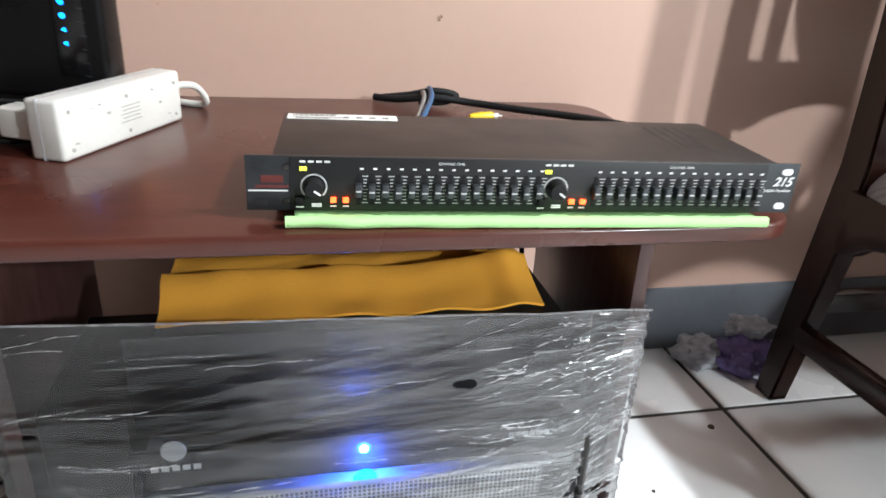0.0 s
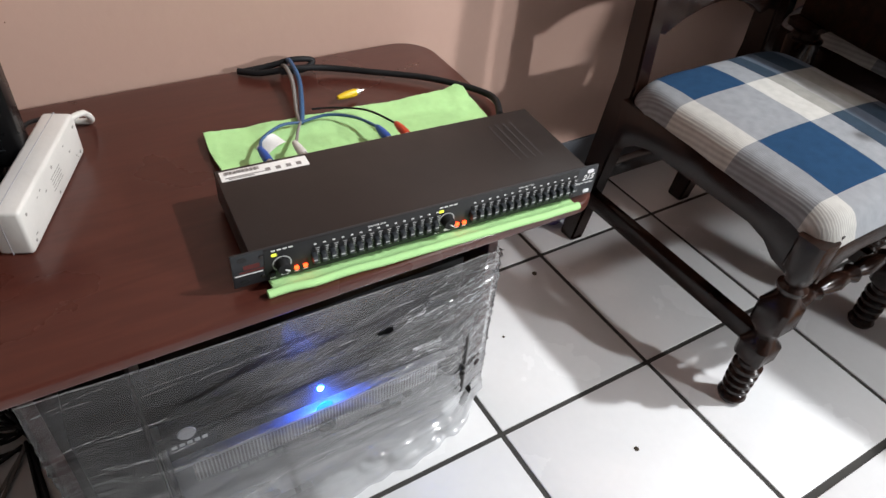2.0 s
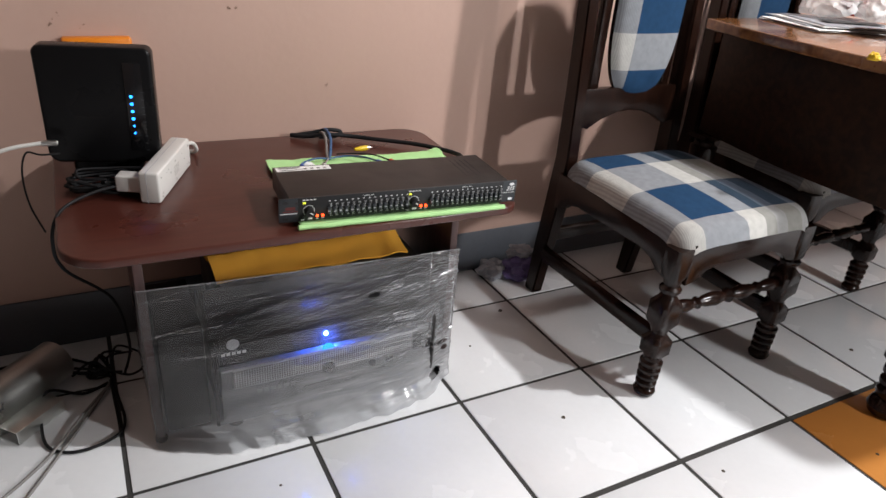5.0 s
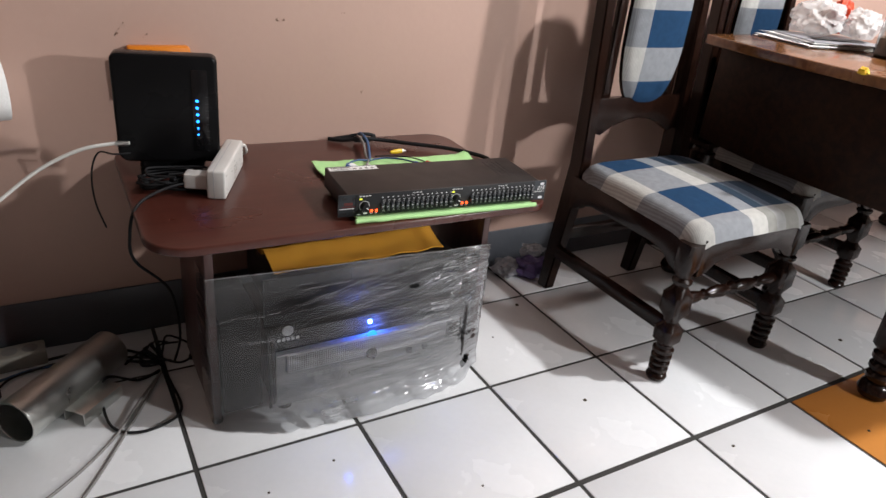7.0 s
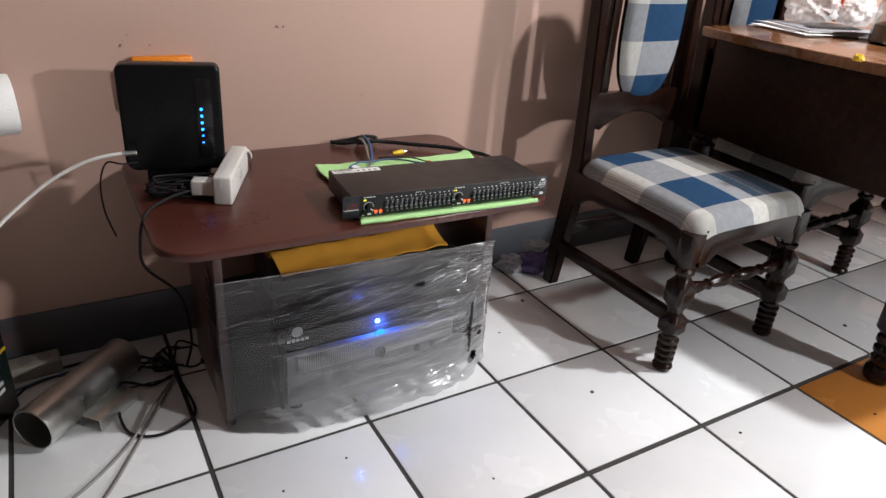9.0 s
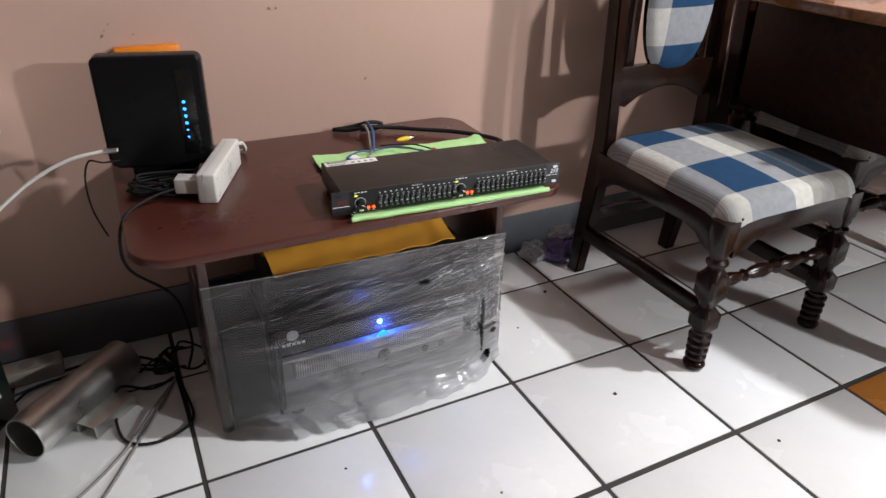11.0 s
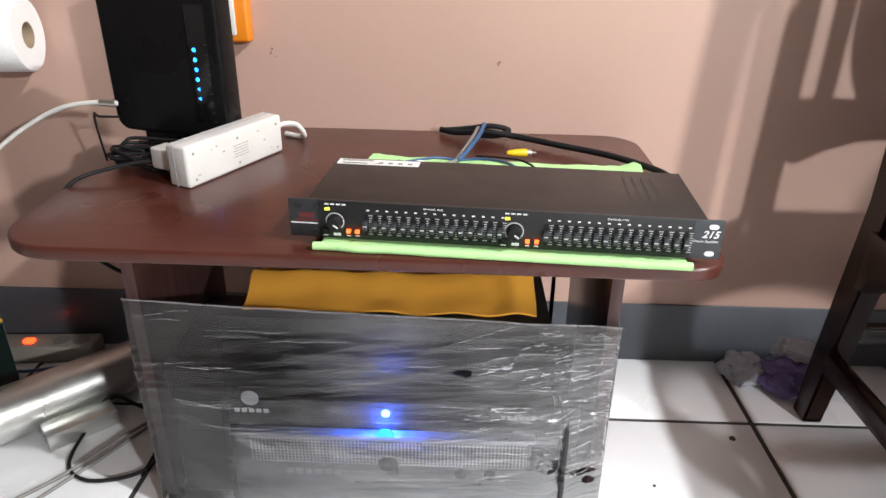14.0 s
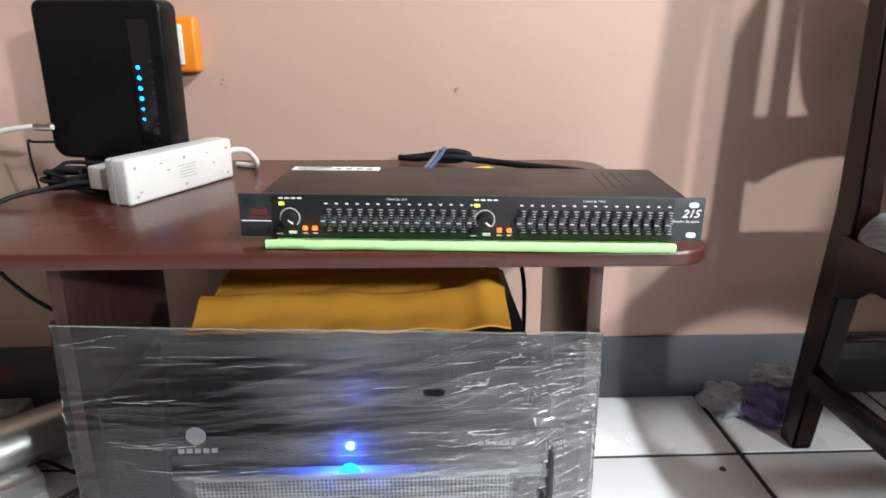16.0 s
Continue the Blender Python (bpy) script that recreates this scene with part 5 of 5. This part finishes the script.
# ---- dining table ----
DT = 0.762
dt = thing("dining_table", "amber varnished dining table on turned dark legs", "table", pose(0, 0, 0))
def boat(inset):
    """The outline of the dining table: bowed ends, rounded corners."""
    out = []
    for k in range(25):
        t = k / 24
        out.append((0.56 + inset - 0.060 * math.sin(math.pi * t) ** 0.9, 0.03 - inset - (0.94 - 2 * inset) * t))
    y = out[-1][1]
    out += [(0.585 + inset, y - 0.018), (0.64 + inset, y - 0.030), (0.74, y - 0.036), (1.80, y - 0.036), (1.90 - inset, y - 0.028), (1.96 - inset, y - 0.004)]
    out += [(2.0 - inset, -0.7), (2.02 - inset, -0.42), (2.0 - inset, -0.16), (1.97 - inset, 0.02 - inset), (1.92 - inset, 0.03 - inset), (0.62, 0.035 - inset)]
    return out


part("tabletop", slab(boat(0.0), DT - 0.028, DT, 0.005, 3), M_OAK, dt, "amber varnished wooden top with rounded edge")
# extra deep, near-black apron stands in for the darkness under the table
part("apron", slab(boat(0.035), DT - 0.305, DT - 0.029, 0.003), M_APRON, dt, "brown apron, deepened and darkened for the shade below the top")
tl = [(0.02, 0), (0.034, 0.006), (0.040, 0.022), (0.034, 0.04), (0.026, 0.046), (0.033, 0.056), (0.033, 0.066), (0.026, 0.074), (0.034, 0.084), (0.034, 0.094), (0.027, 0.102), (0.035, 0.112), (0.035, 0.124), (0.027, 0.132), (0.036, 0.150), (0.036, 0.26), (0.027, 0.28),
      (0.032, 0.32), (0.038, 0.42), (0.030, 0.425), (0.026, 0.435), (0.036, 0.445), (0.037, DT - 0.305)]
for x, y in ((0.59, -0.04), (0.568, -0.748), (1.88, -0.052), (1.88, -0.756)):
    part("table_leg", lathe(tl, 24, pose(x, y, 0), None, (14, 15, 21, 22)), M_DARKWOOD, dt, "turned table leg")

# ---- things on the dining table ----
np_ = random.Random(5)
for k in range(6):
    n_ = thing("newspaper", "folded newspaper lying in a pile on the table", "newspaper", pose(0.88 + np_.uniform(-0.02, 0.02), -0.120 + np_.uniform(-0.02, 0.02), DT + 0.0035 * k, 0, 0, -18 + np_.uniform(-7, 7)), group="newspapers")
    s_ = 0.30 - 0.012 * k
    part("sheet", sheet(14, 10, lambda u, v: (s_ * (u - 0.5), 0.22 * (v - 0.5), 0.0012 + 0.0011 * abs(nz(u * 4, v * 4, k))), 0.0022), M_PAPER if k % 2 == 0 else M_BAG_G, n_, "", 60)
    part("print", box((s_ * 0.7, 0.05, 0.0004), (0, -0.04, 0.0046)), M_PRINT_K if k != 3 else M_BLUE_C, n_, "", 0)
crumpled("plastic_bag", (0.085, 0.07, 0.055), (0.905, -0.075, DT + 0.024), M_BAG, "crumpled white plastic bag on the newspapers", "bag", 21, 0.4)
crumpled("plastic_bag", (0.055, 0.05, 0.05), (0.985, -0.165, DT + 0.024), M_BAG, "crumpled white plastic bag on the newspapers", "bag", 27, 0.4)
crumpled("red_packet", (0.035, 0.03, 0.06), (1.0, -0.085, DT + 0.026), M_RED, "crumpled red packet on the bags", "packet", 31, 0.3)
jar = thing("glass_jar", "clear glass jar half full of brown food", "jar", pose(0.874, -0.346, DT))
gm = bpy.data.materials.new("jar_glass")
gm.use_nodes = True
gb = gm.node_tree.nodes["Principled BSDF"]
gb.inputs["Transmission Weight"].default_value, gb.inputs["Roughness"].default_value, gb.inputs["IOR"].default_value = 1.0, 0.03, 1.45
part("glass", lathe([(0.05, 0), (0.056, 0.006), (0.056, 0.10), (0.044, 0.12), (0.044, 0.135), (0.041, 0.135), (0.041, 0.12), (0.053, 0.10), (0.053, 0.008)], 30), gm, jar)
part("filling", lathe([(0.051, 0.009), (0.051, 0.05), (0.03, 0.058)], 24), M_CARD, jar, "brown filling")
part("lid", lathe([(0.046, 0.136), (0.046, 0.152), (0.043, 0.155)], 24), M_RED, jar)
crumpled("fruit_peel", (0.012, 0.012, 0.009), (0.467, -0.499, DT), M_YELLOW, "small yellow scrap of peel on the table", "scrap", 41, 0.5)

# ---- tiled floor ----
XL = [max(X0 - 0.075, 0.336 * k) if k < 0 else min(0.337 * k, X1) for k in range(-8, 12)]
YL = [WALL_Y, 0.0, -0.338, -0.673]
while YL[-1] > Y0:
    YL.append(YL[-1] - 0.336)
floor = structure("floor", box((X1 - X0, WALL_Y - Y0, 0.05), ((X0 + X1) / 2, (WALL_Y + Y0) / 2, -0.0275)), M_GROUT, "white glazed floor tiles with dark joints and one orange tile")
cache = {}
far = bmesh.new()


def tile_bm(w, d):
    return box((w, d, 0.0085), (0, 0, -0.00425), 0.0016, 2)


for i in range(len(XL) - 1):
    for j in range(len(YL) - 1):
        xa, xb = max(XL[i], X0), min(XL[i + 1], X1)
        yb, ya = YL[j], max(YL[j + 1], Y0)
        g = 0.0045
        gl_ = 0.0065 if abs(ya + 0.673) < 0.01 else g
        gt_ = 0.0065 if abs(yb + 0.673) < 0.01 else g
        wx, wy = xb - xa - 2 * g, yb - ya - gl_ - gt_
        cx, cy = (xa + xb) / 2, (yb - gt_ + ya + gl_) / 2
        if j == 0:
            wy, cy = wy + g, cy + g / 2
        orange = abs(cx - 0.5025) < 0.05 and -1.02 < cy < -0.673
        if -2.1 < cx < 2.1 and cy > -3.1:
            key = (round(wx, 4), round(wy, 4), orange)
            if key not in cache:
                cache[key] = part("tile", tile_bm(wx, wy), M_TILE_OR if orange else M_TILE, floor, "orange glazed tile" if orange else "")
                cache[key].matrix_basis = Matrix.Translation((cx, cy, 0))
            else:
                share(cache[key], "tile", floor, Matrix.Translation((cx, cy, 0)))
        else:
            box((wx, wy, 0.0085), (cx, cy, -0.00425), 0, bm=far)
tagged(part("far_tiles", far, M_TILE, floor, "white glazed tiles", 0), kind="stuff")
